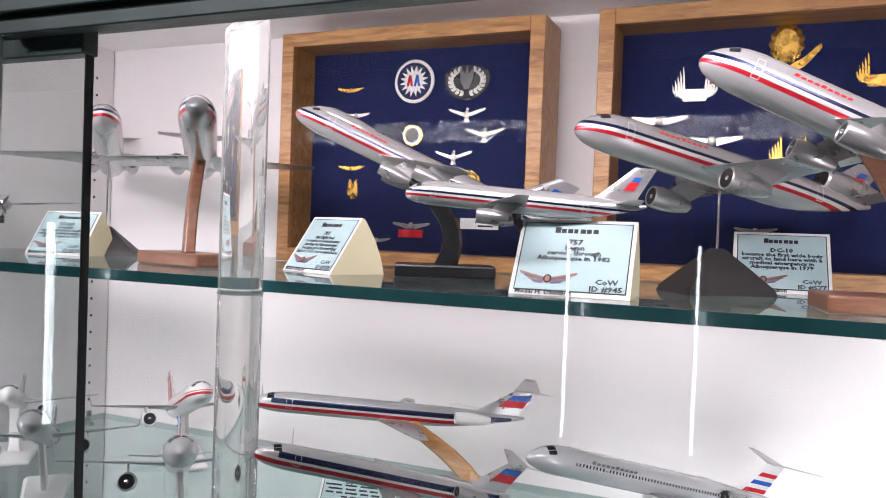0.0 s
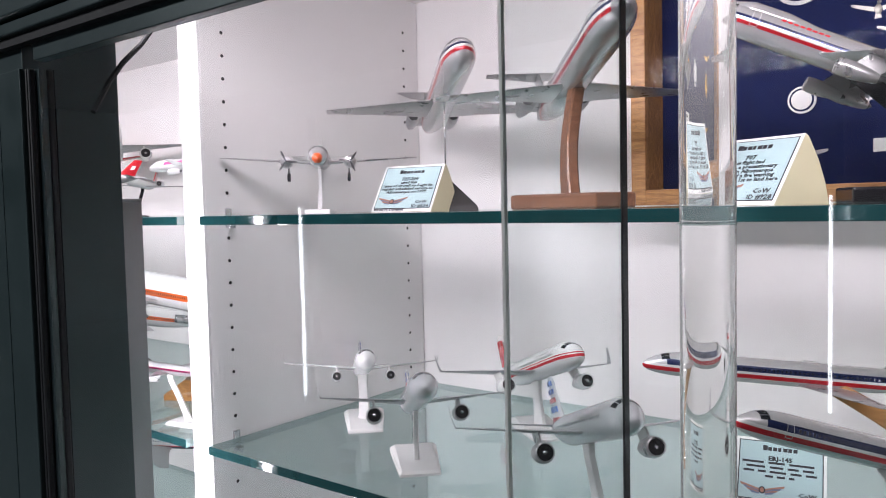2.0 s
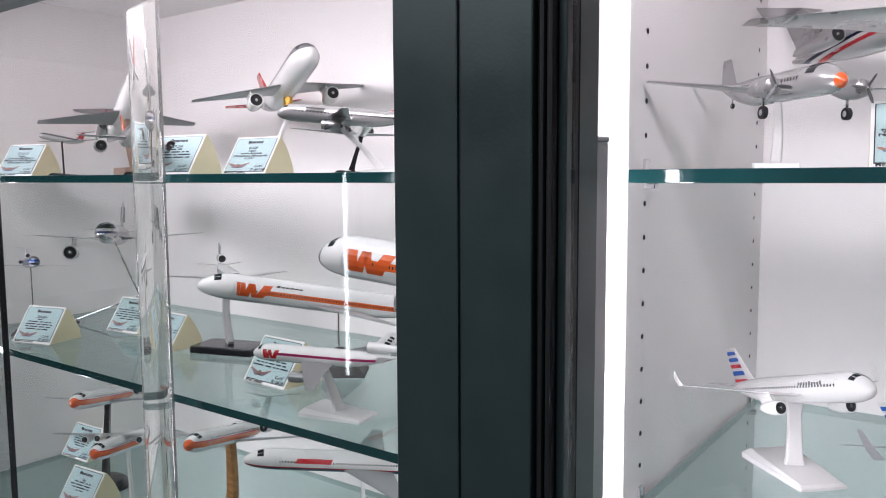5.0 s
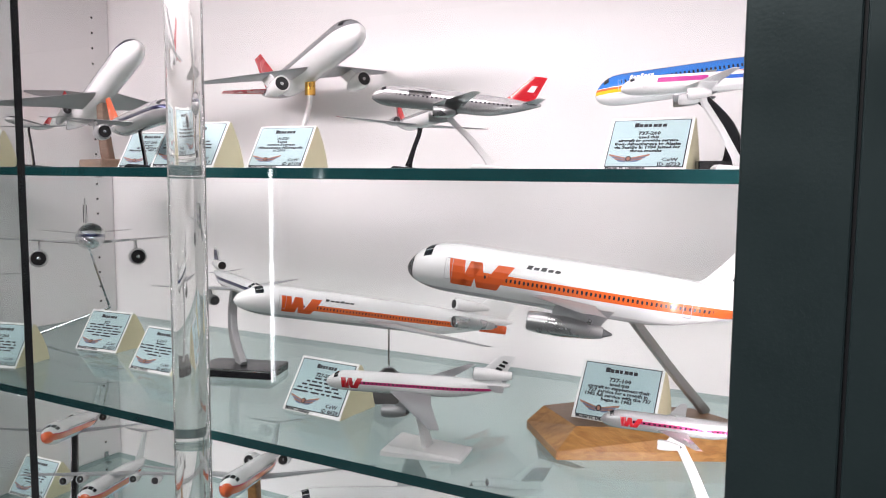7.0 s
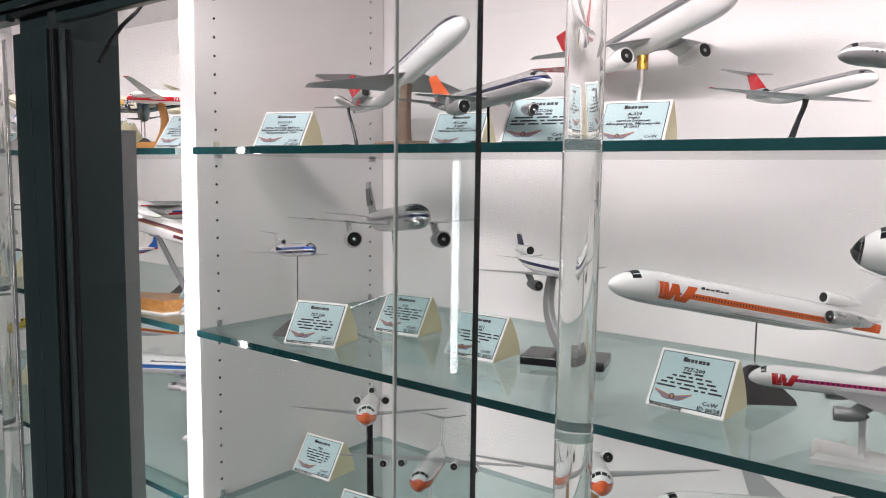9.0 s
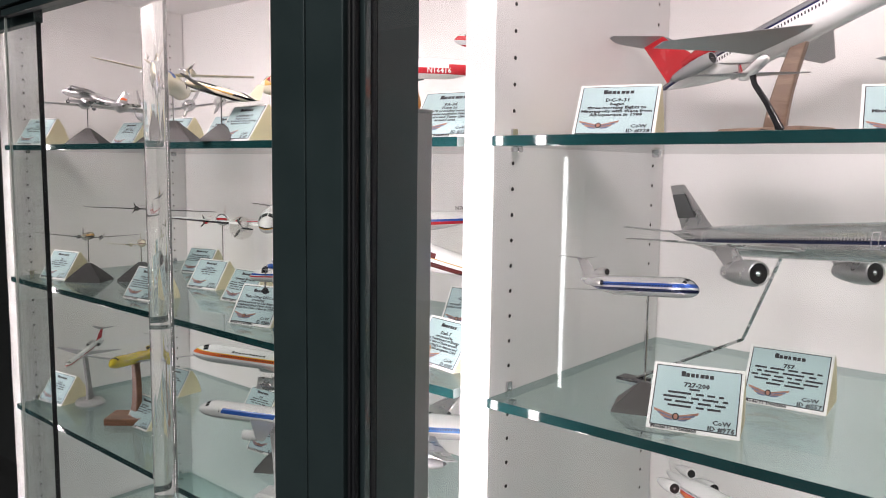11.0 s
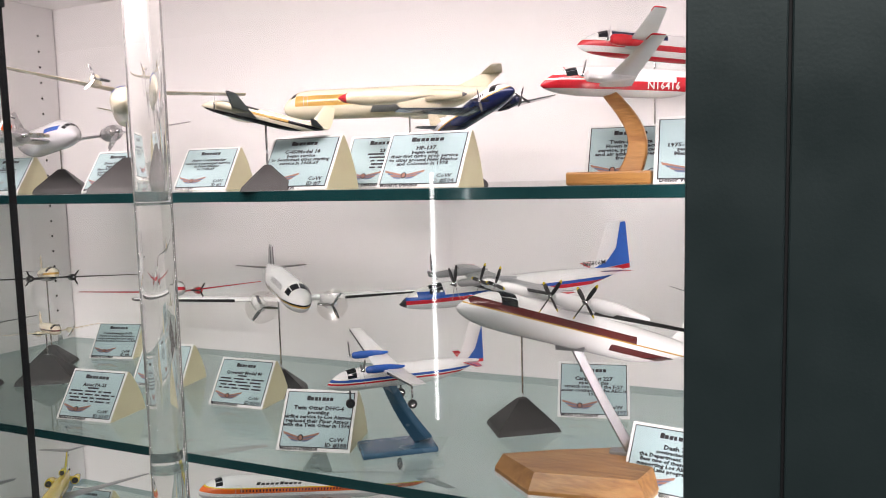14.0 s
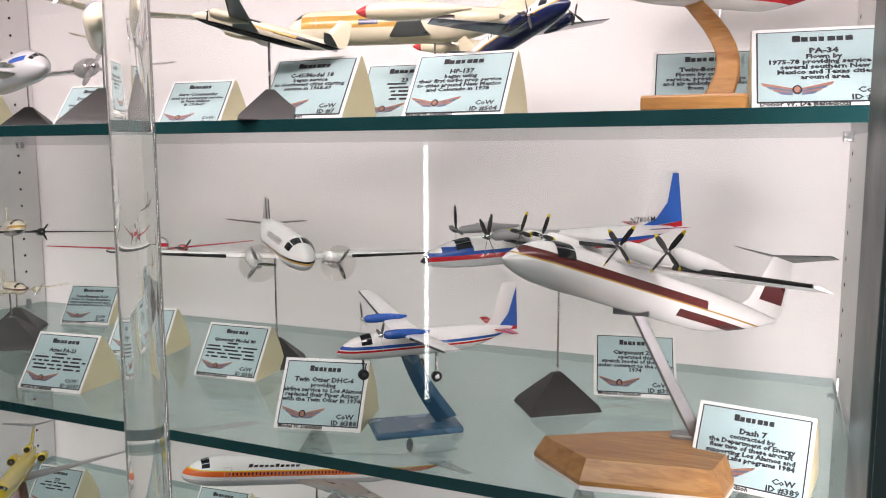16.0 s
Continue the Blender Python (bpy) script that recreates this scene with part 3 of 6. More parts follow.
def disc_badge(e, x, z, r, mats, wide=1.0, star=0):
    bm = bmesh.new()
    for k, (rr, d) in enumerate(((1.0, 0.003), (0.86, 0.0042), (0.72, 0.005))):
        seg = 32
        o = []
        for i in range(seg):
            q = r * rr
            if star and k == 2:
                q *= 1.0 if i % 2 else 0.62
            o.append((q * wide * math.cos(i * math.tau / seg), q * math.sin(i * math.tau / seg)))
        nf = len(bm.faces)
        loft([[(u, -d, v) for u, v in o], [(u, 0.002, v) for u, v in o]], bm=bm)
        bm.faces.ensure_lookup_table()
        for f in bm.faces[nf:]:
            f.material_index = min(k, len(mats) - 1)
    o = part("badge", bm, mats, e)
    o.location = (x, 0, z)
    return o


def relief_ornament(e, x, z, r, mat):
    """A plain gold relief: a ridged oval with a ragged edge above a curved band."""
    bm = bmesh.new()
    o = [(r * (0.62 + (0.10 if i % 2 else 0.0)) * math.cos(i * math.tau / 26), r * 0.25 + r * (0.80 + (0.08 if i % 2 else 0.0)) * math.sin(i * math.tau / 26)) for i in range(26)]
    loft([[(u, 0.0015, v) for u, v in o], [(u, -0.002, v) for u, v in o], [(u * 0.7, -0.005, (v - r * 0.25) * 0.7 + r * 0.25) for u, v in o]], bm=bm)
    band = [(-1.25, -0.15), (-0.7, -0.35), (0, -0.75), (0.7, -0.35), (1.3, 0.2), (1.35, 0.0), (0.75, -0.70), (0, -1.15), (-0.75, -0.70), (-1.3, -0.35)]
    loft([[(u * r, 0.0015, v * r) for u, v in band], [(u * r, -0.003, v * r) for u, v in band]], bm=bm)
    b = part("badge", bm, mat, e)
    b.location = (x, 0, z)


def shadow_box(x0, x1, z0, z1, badges):
    e = thing("shadow_box", pose(0, 0.43, S1), "oak shadow box with navy felt and metal wing badges", "shadow box", "oak shadow boxes")
    fy, w = -0.062, 0.021
    z0, z1 = z0 - S1, z1 - S1
    part("backing", boxm(x0 + 0.004, x1 - 0.004, 0.0, 0.02, z0 + 0.004, z1 - 0.004), FELT, e)
    for a, b, c, d in ((x0, x0 + w, z0, z1), (x1 - w, x1, z0, z1), (x0 + w, x1 - w, z1 - w, z1), (x0 + w, x1 - w, z0, z0 + w)):
        part("frame_side", boxm(a, b, fy, 0.022, c, d, bevel=0.0015), OAK, e)
    g = part("pane", boxm(x0 + w, x1 - w, fy + 0.010, fy + 0.0125, z0 + w, z1 - w), BOX_GLASS, e)
    g.visible_shadow = False
    for kind, x, z, w_, m, st in badges:
        if kind == "w":
            wing_badge(e, x, z - S1, w_, m, st)
        elif kind == "p":
            wreath_patch(e, x, z - S1, w_)
        elif kind == "c":
            slip = part("name_slip", boxm(x - w_ / 2, x + w_ / 2, -0.0012, 0.0012, z - S1 - 0.008, z - S1 + 0.008), PAPER_RIM, e, "white paper name slip")
            part("text_bar", boxm(x - w_ * 0.10, x + w_ * 0.42, -0.0018, -0.0013, z - S1 + 0.0015, z - S1 + 0.0045), INK, slip)
            part("text_bar", boxm(x - w_ * 0.02, x + w_ * 0.36, -0.0018, -0.0013, z - S1 - 0.0045, z - S1 - 0.002), INK, slip)
        elif kind == "o":
            relief_ornament(e, x, z - S1, w_, m)
        else:
            disc_badge(e, x, z - S1, w_, m, 1.0, st)
            if st:
                roundel_bars(e, x, z - S1)


BLK = BLACK_PAINT


def roundel_bars(e, x, z):
    """Two leaning bars in the middle of the starburst patch."""
    for dx, mat in ((-0.006, RED_PAINT), (0.006, BLUE_PAINT)):
        for lean in (-0.3, 0.3):
            o = [(x + dx + lean * 0.012 - 0.0018, z - 0.008), (x + dx + lean * 0.012 + 0.0018, z - 0.008), (x + dx + 0.0018, z + 0.009), (x + dx - 0.0018, z + 0.009)]
            part("patch_bar", loft([[(u, -0.0062, v) for u, v in o], [(u, -0.0048, v) for u, v in o]]), mat, e)


shadow_box(0.468, 0.889, S1 + 0.001, 1.782, [
    ("w", 0.557, 1.703, 0.044, GOLD, 0), ("d", 0.669, 1.712, 0.033, [WHITE_PAINT, NAVY_PAINT, WHITE_PAINT], 1), ("p", 0.755, 1.710, 0.030, None, 0),
    ("w", 0.756, 1.659, 0.056, PEWTER, 3), ("w", 0.785, 1.629, 0.058, PEWTER, 3), ("w", 0.737, 1.596, 0.056, PEWTER, 3), ("w", 0.568, 1.663, 0.046, PEWTER, 0),
    ("d", 0.669, 1.630, 0.016, [GOLD, WHITE_PAINT, BLK], 0), ("w", 0.563, 1.580, 0.044, GOLD, 0), ("w", 0.567, 1.545, 0.024, GOLD, 4), ("d", 0.672, 1.560, 0.017, [WHITE_PAINT, NAVY_PAINT, WHITE_PAINT], 0),
    ("d", 0.765, 1.562, 0.015, [GOLD, BLK, GOLD], 0), ("w", 0.671, 1.492, 0.060, PEWTER, 1), ("c", 0.782, 1.498, 0.060, None, 0), ("w", 0.566, 1.492, 0.034, GOLD, 0), ("w", 0.612, 1.468, 0.045, PEWTER, 0)])
shadow_box(0.961, 1.372, S1 + 0.001, 1.782, [
    ("w", 1.078, 1.680, 0.056, PEWTER, 2), ("w", 1.034, 1.644, 0.070, PEWTER, 0), ("w", 1.102, 1.616, 0.072, PEWTER, 0), ("o", 1.187, 1.730, 0.030, GOLD, 0),
    ("w", 1.199, 1.590, 0.052, GOLD, 2), ("w", 1.292, 1.690, 0.050, GOLD, 2), ("w", 1.31, 1.60, 0.04, GOLD, 0), ("w", 1.16, 1.50, 0.05, PEWTER, 0)])


# ---------- model aircraft ----------
def ring(L, r, s, squash=1.0, nose=0.14, tail=0.66, rise=0.55, droop=0.25, sharp=0.55):
    """Radius and height of the fuselage at s (0 nose, 1 tail), in metres."""
    if s < nose:
        k = s / nose
        f = (1 - (1 - k) ** 2.1) ** sharp
        return r * max(f, 0.03), -r * droop * (1 - k) ** 2
    if s > tail:
        k = (s - tail) / (1 - tail)
        f = 1 - 0.88 * k ** 1.5
        return r * f, r * rise * k ** 1.5
    return r, 0.0


def fuselage_mesh(L, r, seg=22, **kw):
    rings = []
    nose = kw.get("nose", 0.14)
    ss = [0.0, 0.006, 0.018, 0.04, 0.07, 0.10, nose, 0.2, 0.35, 0.5, 0.62, 0.68, 0.74, 0.80, 0.86, 0.92, 0.97, 1.0]
    for s in sorted(set(ss)):
        q, h = ring(L, r, s, **kw)
        rings.append([(L * (1 - s), q * math.cos(a * math.tau / seg), h + q * math.sin(a * math.tau / seg)) for a in range(seg)])
    return loft(rings)


def patch(L, r, s0, s1, a0, a1, k=1.012, n=5, **kw):
    """A thin patch on the skin, between two stations and two angles (degrees)."""
    bm = bmesh.new()
    grids = []
    for out in (k, 0.985):
        g = []
        for i in range(3):
            q, h = ring(L, r, s0 + (s1 - s0) * i / 2, **kw)
            g.append([bm.verts.new((L * (1 - s0 - (s1 - s0) * i / 2), out * q * math.cos(radians(a0 + (a1 - a0) * j / n)), h + out * q * math.sin(radians(a0 + (a1 - a0) * j / n)))) for j in range(n + 1)])
        grids.append(g)
    for g in grids:
        for i in range(2):
            for j in range(n):
                bm.faces.new((g[i][j], g[i][j + 1], g[i + 1][j + 1], g[i + 1][j]))
    A, B = grids
    rim = [(0, j) for j in range(n + 1)] + [(1, n)] + [(2, j) for j in range(n, -1, -1)] + [(1, 0)]
    for (i, j), (i2, j2) in zip(rim, rim[1:] + rim[:1]):
        bm.faces.new((A[i][j], A[i2][j2], B[i2][j2], B[i][j]))
    return bm


def skin_strip(bm, L, q, s, x0, x1, z0, z1, slant=0.0, out=1.006):
    """A strip of paint laid on one side of the fuselage."""
    nz, nx = 4, 5
    gr = []
    for i in range(nx + 1):
        row = []
        for j in range(nz + 1):
            z = z0 + (z1 - z0) * j / nz
            x = x0 + (x1 - x0) * i / nx - slant * (z - z0)
            row.append(bm.verts.new((x * L, s * q * out * math.sqrt(max(1 - z * z, 0.02)), z * q)))
        gr.append(row)
    for i in range(nx):
        for j in range(nz):
            bm.faces.new((gr[i][j], gr[i + 1][j], gr[i + 1][j + 1], gr[i][j + 1]))


FOIL = ((0.0, 0.0), (0.06, 0.55), (0.3, 0.9), (0.65, 0.55), (1.0, 0.03), (0.65, -0.25), (0.3, -0.4), (0.06, -0.3))


def surface(stations, thick, upright=False):
    """A wing or fin lofted through stations (x of the leading edge, span position y, z, chord)."""
    rings = []
    for x, y, z, c in stations:
        t = thick * c * 0.5
        rings.append([(x - u * c, y + (v * t if upright else 0), z + (0 if upright else v * t)) for u, v in FOIL])
    return loft(rings)


def lathe_x(profile, cx, cy, cz, seg=16):
    return loft([[(cx - x, cy + q * math.cos(a * math.tau / seg), cz + q * math.sin(a * math.tau / seg)) for a in range(seg)] for x, q in profile])


def jet_engine(e, cx, cy, cz, ln, q, mat, pylon_to=None):
    nac = part("engine", lathe_x([(0.03 * ln, q * 0.80), (0, q * 0.88), (0.02 * ln, q * 0.98), (0.2 * ln, q * 1.08), (0.5 * ln, q * 1.04), (0.8 * ln, q * 0.82), (ln, q * 0.58), (ln * 0.98, q * 0.5)], cx, cy, cz), mat, e, smooth=True)
    part("intake", lathe_x([(0.024 * ln, q * 0.83), (0.034 * ln, q * 0.83)], cx, cy, cz), BLACK_PAINT, nac)
    part("spinner", lathe_x([(-0.01 * ln, q * 0.03), (0.02 * ln, q * 0.22), (0.03 * ln, q * 0.25)], cx, cy, cz, 8), STEEL, nac)
    part("exhaust", lathe_x([(ln * 0.97, q * 0.52), (ln * 1.04, q * 0.34), (ln * 1.12, q * 0.1)], cx, cy, cz, 12), DARK_GREY, nac)
    if pylon_to is not None:
        px, py, pz = pylon_to
        part("pylon", loft([[(cx - 0.25 * ln, cy - 0.1 * q, cz), (cx - 0.25 * ln, cy + 0.1 * q, cz), (cx - 0.9 * ln, cy + 0.1 * q, cz), (cx - 0.9 * ln, cy - 0.1 * q, cz)],
                            [(px, py - 0.1 * q, pz), (px, py + 0.1 * q, pz), (px - 0.75 * ln, py + 0.1 * q, pz), (px - 0.75 * ln, py - 0.1 * q, pz)]]), mat, nac)


def propeller(e, cx, cy, cz, rad, blades, mat, turn=20, disc=False, tip=None):
    hub = part("propeller", lathe_x([(-rad * 0.22, rad * 0.02), (-rad * 0.1, rad * 0.09), (0, rad * 0.12), (rad * 0.05, rad * 0.11)], cx, cy, cz, 10), STEEL, e, smooth=True)
    for k in range(blades):
        a = radians(turn + 360 * k / blades)
        u, w = Vector((0, math.cos(a), math.sin(a))), Vector((0.35, -math.sin(a), math.cos(a))).normalized()
        nx = u.cross(w)
        rings = []
        for d, c in ((0.08, 0.05), (0.3, 0.10), (0.7, 0.105), (0.95, 0.06), (1.0, 0.03)):
            ctr = Vector((cx + rad * 0.02, cy, cz)) + u * rad * d
            rings.append([ctr + w * (rad * c * i) + nx * (rad * 0.012 * j) for i, j in ((1, 0), (0, 1), (-1, 0), (0, -1))])
        part("blade", loft(rings), mat, hub)
        if tip:
            rings = [[Vector((cx + rad * 0.02, cy, cz)) + u * rad * d + w * (rad * c * i) + nx * (rad * 0.015 * j) for i, j in ((1, 0), (0, 1), (-1, 0), (0, -1))] for d, c in ((0.86, 0.088), (0.95, 0.064), (1.005, 0.034))]
            part("blade_tip", loft(rings), tip, hub)
    if disc:
        d = part("spinning_disc", lathe_x([(-0.0006, rad * 1.02), (0.0006, rad * 1.02)], cx, cy, cz, 32), CLEAR_DISC, hub, "clear plastic propeller disc")
        d.visible_shadow = False


def wheel(e, x, y, z, q, top):
    g = part("landing_gear", tubem((x, y, z), (x, y, top), q * 0.22, seg=6), STEEL, e)
    part("tyre", tubem((x, y - q * 0.35, z), (x, y + q * 0.35, z), q, seg=14), BLACK_RUBBER, g)
    part("rim", tubem((x, y - q * 0.4, z), (x, y + q * 0.4, z), q * 0.5, seg=10), STEEL, g)


# shapes, as shares of the length: radius, wing (leading edge from nose, root chord, tip chord, span, sweep, dihedral, height), tail
KINDS = {
    "twin": dict(r=0.054, le=0.33, root=0.20, tip=0.045, span=0.92, sweep=0.20, dih=0.10, wz=-0.55, eng=((0.165, 0.35, -0.085, 0.13, 0.030),), fin=0.155, tee=False),
    "twin_fat": dict(r=0.066, le=0.34, root=0.20, tip=0.05, span=0.90, sweep=0.19, dih=0.10, wz=-0.55, eng=((0.165, 0.38, -0.075, 0.19, 0.026),), fin=0.21, tee=False),
    "rear": dict(r=0.043, le=0.42, root=0.19, tip=0.045, span=0.72, sweep=0.17, dih=0.07, wz=-0.7, rear=(0.71, 0.072, 0.014, 0.17, 0.024), fin=0.13, tee=True),
    "slim": dict(r=0.038, le=0.44, root=0.17, tip=0.045, span=0.62, sweep=0.13, dih=0.06, wz=-0.8, rear=(0.73, 0.062, 0.014, 0.13, 0.022), fin=0.11, tee=True),
    "tri": dict(r=0.042, le=0.38, root=0.22, tip=0.045, span=0.72, sweep=0.20, dih=0.06, wz=-0.65, rear=(0.72, 0.066, 0.012, 0.16, 0.020), fin=0.135, tee=True, third="s"),
    "wide_tri": dict(r=0.056, le=0.34, root=0.24, tip=0.05, span=0.90, sweep=0.24, dih=0.10, wz=-0.6, eng=((0.17, 0.36, -0.085, 0.13, 0.032),), fin=0.17, tee=False, third="t"),
    "jumbo": dict(r=0.050, le=0.30, root=0.23, tip=0.045, span=0.86, sweep=0.29, dih=0.11, wz=-0.6, eng=((0.16, 0.36, -0.075, 0.11, 0.022), (0.29, 0.47, -0.055, 0.11, 0.022)), fin=0.16, tee=False, hump=True),
    "quad_high": dict(r=0.066, le=0.33, root=0.15, tip=0.05, span=0.95, sweep=0.10, dih=-0.03, wz=0.9, eng=((0.16, 0.33, -0.01, 0.12, 0.026), (0.28, 0.37, -0.02, 0.12, 0.026)), fin=0.19, tee=True),
    "prop_low": dict(r=0.072, sharp=0.72, le=0.28, root=0.19, tip=0.075, span=1.25, sweep=0.03, dih=0.10, wz=-0.6, prop=((0.19, 0.17, -0.005, 0.25, 0.036, 0.085),), fin=0.17, tee=False, nose=0.24),
    "radial_prop": dict(r=0.078, sharp=0.62, le=0.26, root=0.22, tip=0.06, span=1.45, sweep=0.06, dih=0.10, wz=-0.6, prop=((0.21, 0.16, -0.01, 0.22, 0.046, 0.074),), fin=0.16, tee=False, nose=0.16),
    "heron": dict(r=0.092, sharp=0.68, le=0.20, root=0.22, tip=0.085, span=1.85, sweep=0.04, dih=0.08, wz=-0.5, prop=((0.29, 0.06, 0.0, 0.24, 0.056, 0.15), (0.58, 0.08, 0.0, 0.20, 0.052, 0.15)), fin=0.22, tee=False, nose=0.22),
    "prop_high": dict(r=0.070, sharp=0.68, le=0.30, root=0.15, tip=0.085, span=1.20, sweep=0.02, dih=0.04, wz=0.92, prop=((0.19, 0.20, 0.045, 0.24, 0.031, 0.095),), fin=0.20, tee=False, nose=0.20),
    "prop_quad": dict(r=0.068, sharp=0.74, le=0.32, root=0.14, tip=0.07, span=1.10, sweep=0.02, dih=0.03, wz=0.92, prop=((0.16, 0.22, 0.05, 0.24, 0.030, 0.064), (0.30, 0.24, 0.055, 0.22, 0.028, 0.064)), fin=0.20, tee=True, nose=0.17),
}


def model(label, kind, nose, tail, paint, wing_mat=None, tail_mat=None, eng_mat=None, roll=0.0, stand=None, stab_mat=None, logo=(), props=(3, BLACK_PAINT), disc=False, tips=None,
          prop_tip=None, fin_mark=(), gear=False, winglets=False, span=None, r=None, fin_h=None, shelf_z=S1, group="model airliners", nose_mat=None, shield=True, dih=None, shield_mat=None, fin_shapes=(), eng_scale=1.0, boots=None, sweep=None, tanks=None, doors=True, registration="", side_text=None):
    k = dict(KINDS[kind])
    N, T = Vector(nose), Vector(tail)
    L = (N - T).length
    fwd = (N - T).normalized()
    left = Vector((0, 0, 1)).cross(fwd).normalized()
    up = fwd.cross(left)
    rot = Matrix((fwd, left, up)).transposed().to_4x4()
    body = Matrix.Translation(T) @ rot @ Matrix.Rotation(radians(roll), 4, "X")
    q = (r or k["r"]) * L
    base = stand["foot"] if stand else (N.lerp(T, 0.5).x, N.lerp(T, 0.5).y)
    if stand and stand["kind"] == "pyramid":
        # the rod stands upright: the base lies below the point that it holds
        at = (Vector((base[0], base[1], 0)) - Vector((T.x, T.y, 0))).dot(Vector((fwd.x, fwd.y, 0))) / (Vector((fwd.x, fwd.y)).length_squared * L)
        at = min(max(at, 0.3), 0.72)
        hold = body @ Vector((L * at, 0, -q * 0.9))
        stand = dict(stand, at=at)
        base = (hold.x, hold.y)
    e = thing("model_airplane", pose(base[0], base[1], shelf_z), label, "model airplane", group)
    inv = e.matrix_world.inverted() @ body
    kw = dict(nose=k.get("nose", 0.14), droop=0.35 if "prop" in k else 0.25, sharp=k.get("sharp", 0.55))
    made = []

    pm = livery("paint_scheme", L, q, C[paint.get("top", "white")], paint.get("bands", ()), paint.get("windows", True), paint.get("metal", 0.0), win=paint.get("win", (0.02, 0.20)), winx=paint.get("winx", (0.17, 0.86)))
    wing_mat = wing_mat or WING_GREY
    tail_mat = tail_mat or WHITE_PAINT
    eng_mat = eng_mat or wing_mat
    stab_mat = stab_mat or wing_mat

    fus = part("fuselage", fuselage_mesh(L, q, **kw), pm, None, smooth=True)
    made.append(fus)
    if k.get("hump"):
        bm = loft([[(L * (1 - s), q * w * math.cos(a * math.tau / 14), q * (h + w * 0.75 * math.sin(a * math.tau / 14))) for a in range(14)] for s, w, h in ((0.035, 0.15, 0.35), (0.07, 0.6, 0.45), (0.12, 0.78, 0.62), (0.22, 0.78, 0.62), (0.33, 0.6, 0.5), (0.40, 0.2, 0.5))])
        made.append(part("upper_deck", bm, pm, None, smooth=True))
    if nose_mat:
        rr = [ring(L, q, s, **kw) for s in (0.0, 0.006, 0.014, 0.024)]
        made.append(part("nose_cone", loft([[(L * (1 - s), 1.015 * w * math.cos(a * math.tau / 18), h + 1.015 * w * math.sin(a * math.tau / 18)) for a in range(18)] for s, (w, h) in zip((-0.002, 0.006, 0.014, 0.024), rr)]), nose_mat, None, smooth=True))
    if shield:
        s0, s1 = (0.12, 0.175) if "prop" in kind else (0.054, 0.078)
        for a0, a1 in ((22, 48), (52, 87), (93, 128), (132, 158)) if "prop" in kind else ((36, 56), (60, 87), (93, 120), (124, 144)):
            made.append(part("cockpit_window", patch(L, q, s0, s1, a0, a1, n=3, **kw), shield_mat or WINDSHIELD, None))
    # wings
    half = (span or k["span"]) * L / 2
    k["sweep"] = k["sweep"] if sweep is None else sweep
    xr, wz = L * (1 - k["le"]), k["wz"] * q
    dz = (k["dih"] if dih is None else dih) * half
    for s in (1, -1):
        st = [(xr, 0, wz, k["root"] * L), (xr - k["sweep"] * L * 0.38, s * half * 0.38, wz + dz * 0.38, (k["root"] * 0.55 + k["tip"] * 0.45) * L), (xr - k["sweep"] * L, s * half, wz + dz, k["tip"] * L)]
        w = part("wing", surface(st, 0.17 if "prop" in k else 0.11), wing_mat, None, smooth=True)
        made.append(w)
        if boots:
            part("deicing_boot", surface([(x + 0.0025 * L, y, z - 0.0004, c * 0.11) for x, y, z, c in st[1:]], 1.75), boots, w)
        if tips:
            x, y, z, c = st[2]
            part("wing_tip", surface([(x + 0.004 * L, s * half * 0.93, z - dz * 0.07, c * 1.1), (x, s * half * 1.012, z + dz * 0.012, c * 0.9)], 0.15), tips, w)
        if tanks:
            x, y, z, c = st[2]
            tank = part("tip_tank", lathe_x([(-0.16 * L, 0.004 * L), (-0.13 * L, 0.020 * L), (-0.05 * L, 0.034 * L), (0.06 * L, 0.034 * L), (0.17 * L, 0.014 * L), (0.24 * L, 0.003 * L)], x, y, z, 14), tanks[0], w, smooth=True)
            part("tank_nose", lathe_x([(-0.166 * L, 0.003 * L), (-0.150 * L, 0.013 * L), (-0.125 * L, 0.0226 * L)], x, y, z, 14), tanks[1], tank, smooth=True)
        if winglets:
            x, y, z, c = st[2]
            part("winglet", surface([(x, y, z, c), (x - 0.02 * L, y + s * 0.008 * L, z + 0.025 * L, c * 0.8), (x - 0.05 * L, y + s * 0.016 * L, z + 0.075 * L, c * 0.4)], 0.1, True), wing_mat, w)
        for yy, xx, zz, ln, er in k.get("eng", ()):
            f = yy * L / half
            made_before = set(bpy.data.objects)
            jet_engine(None, L * (1 - xx), s * yy * L, wz + dz * f + zz * L * (0.75 if wz < 0 else 1.6), ln * L, er * L, eng_mat, (xr - k["sweep"] * L * f - 0.02 * L, s * yy * L, wz + dz * f))
            made += [o for o in bpy.data.objects if o not in made_before and o.parent is None]
        for yy, xx, zz, ln, er, pr in k.get("prop", ()):
            cy, cz = s * yy * L, wz + dz * (yy * L / half) + zz * L * 0.35
            cx = L * (1 - xx)
            er *= eng_scale
            nac = part("engine", lathe_x([(0, er * L * 0.45), (0.012 * L, er * L * 0.85), (0.06 * L, er * L), (ln * 0.6 * L, er * L * 0.9), (ln * L, er * L * 0.25)], cx, cy, cz, 14), eng_mat, None, smooth=True)
            made.append(nac)
            propeller(nac, cx + 0.012 * L, cy, cz, pr * L, props[0], props[1], 25 + 30 * s, disc, prop_tip)
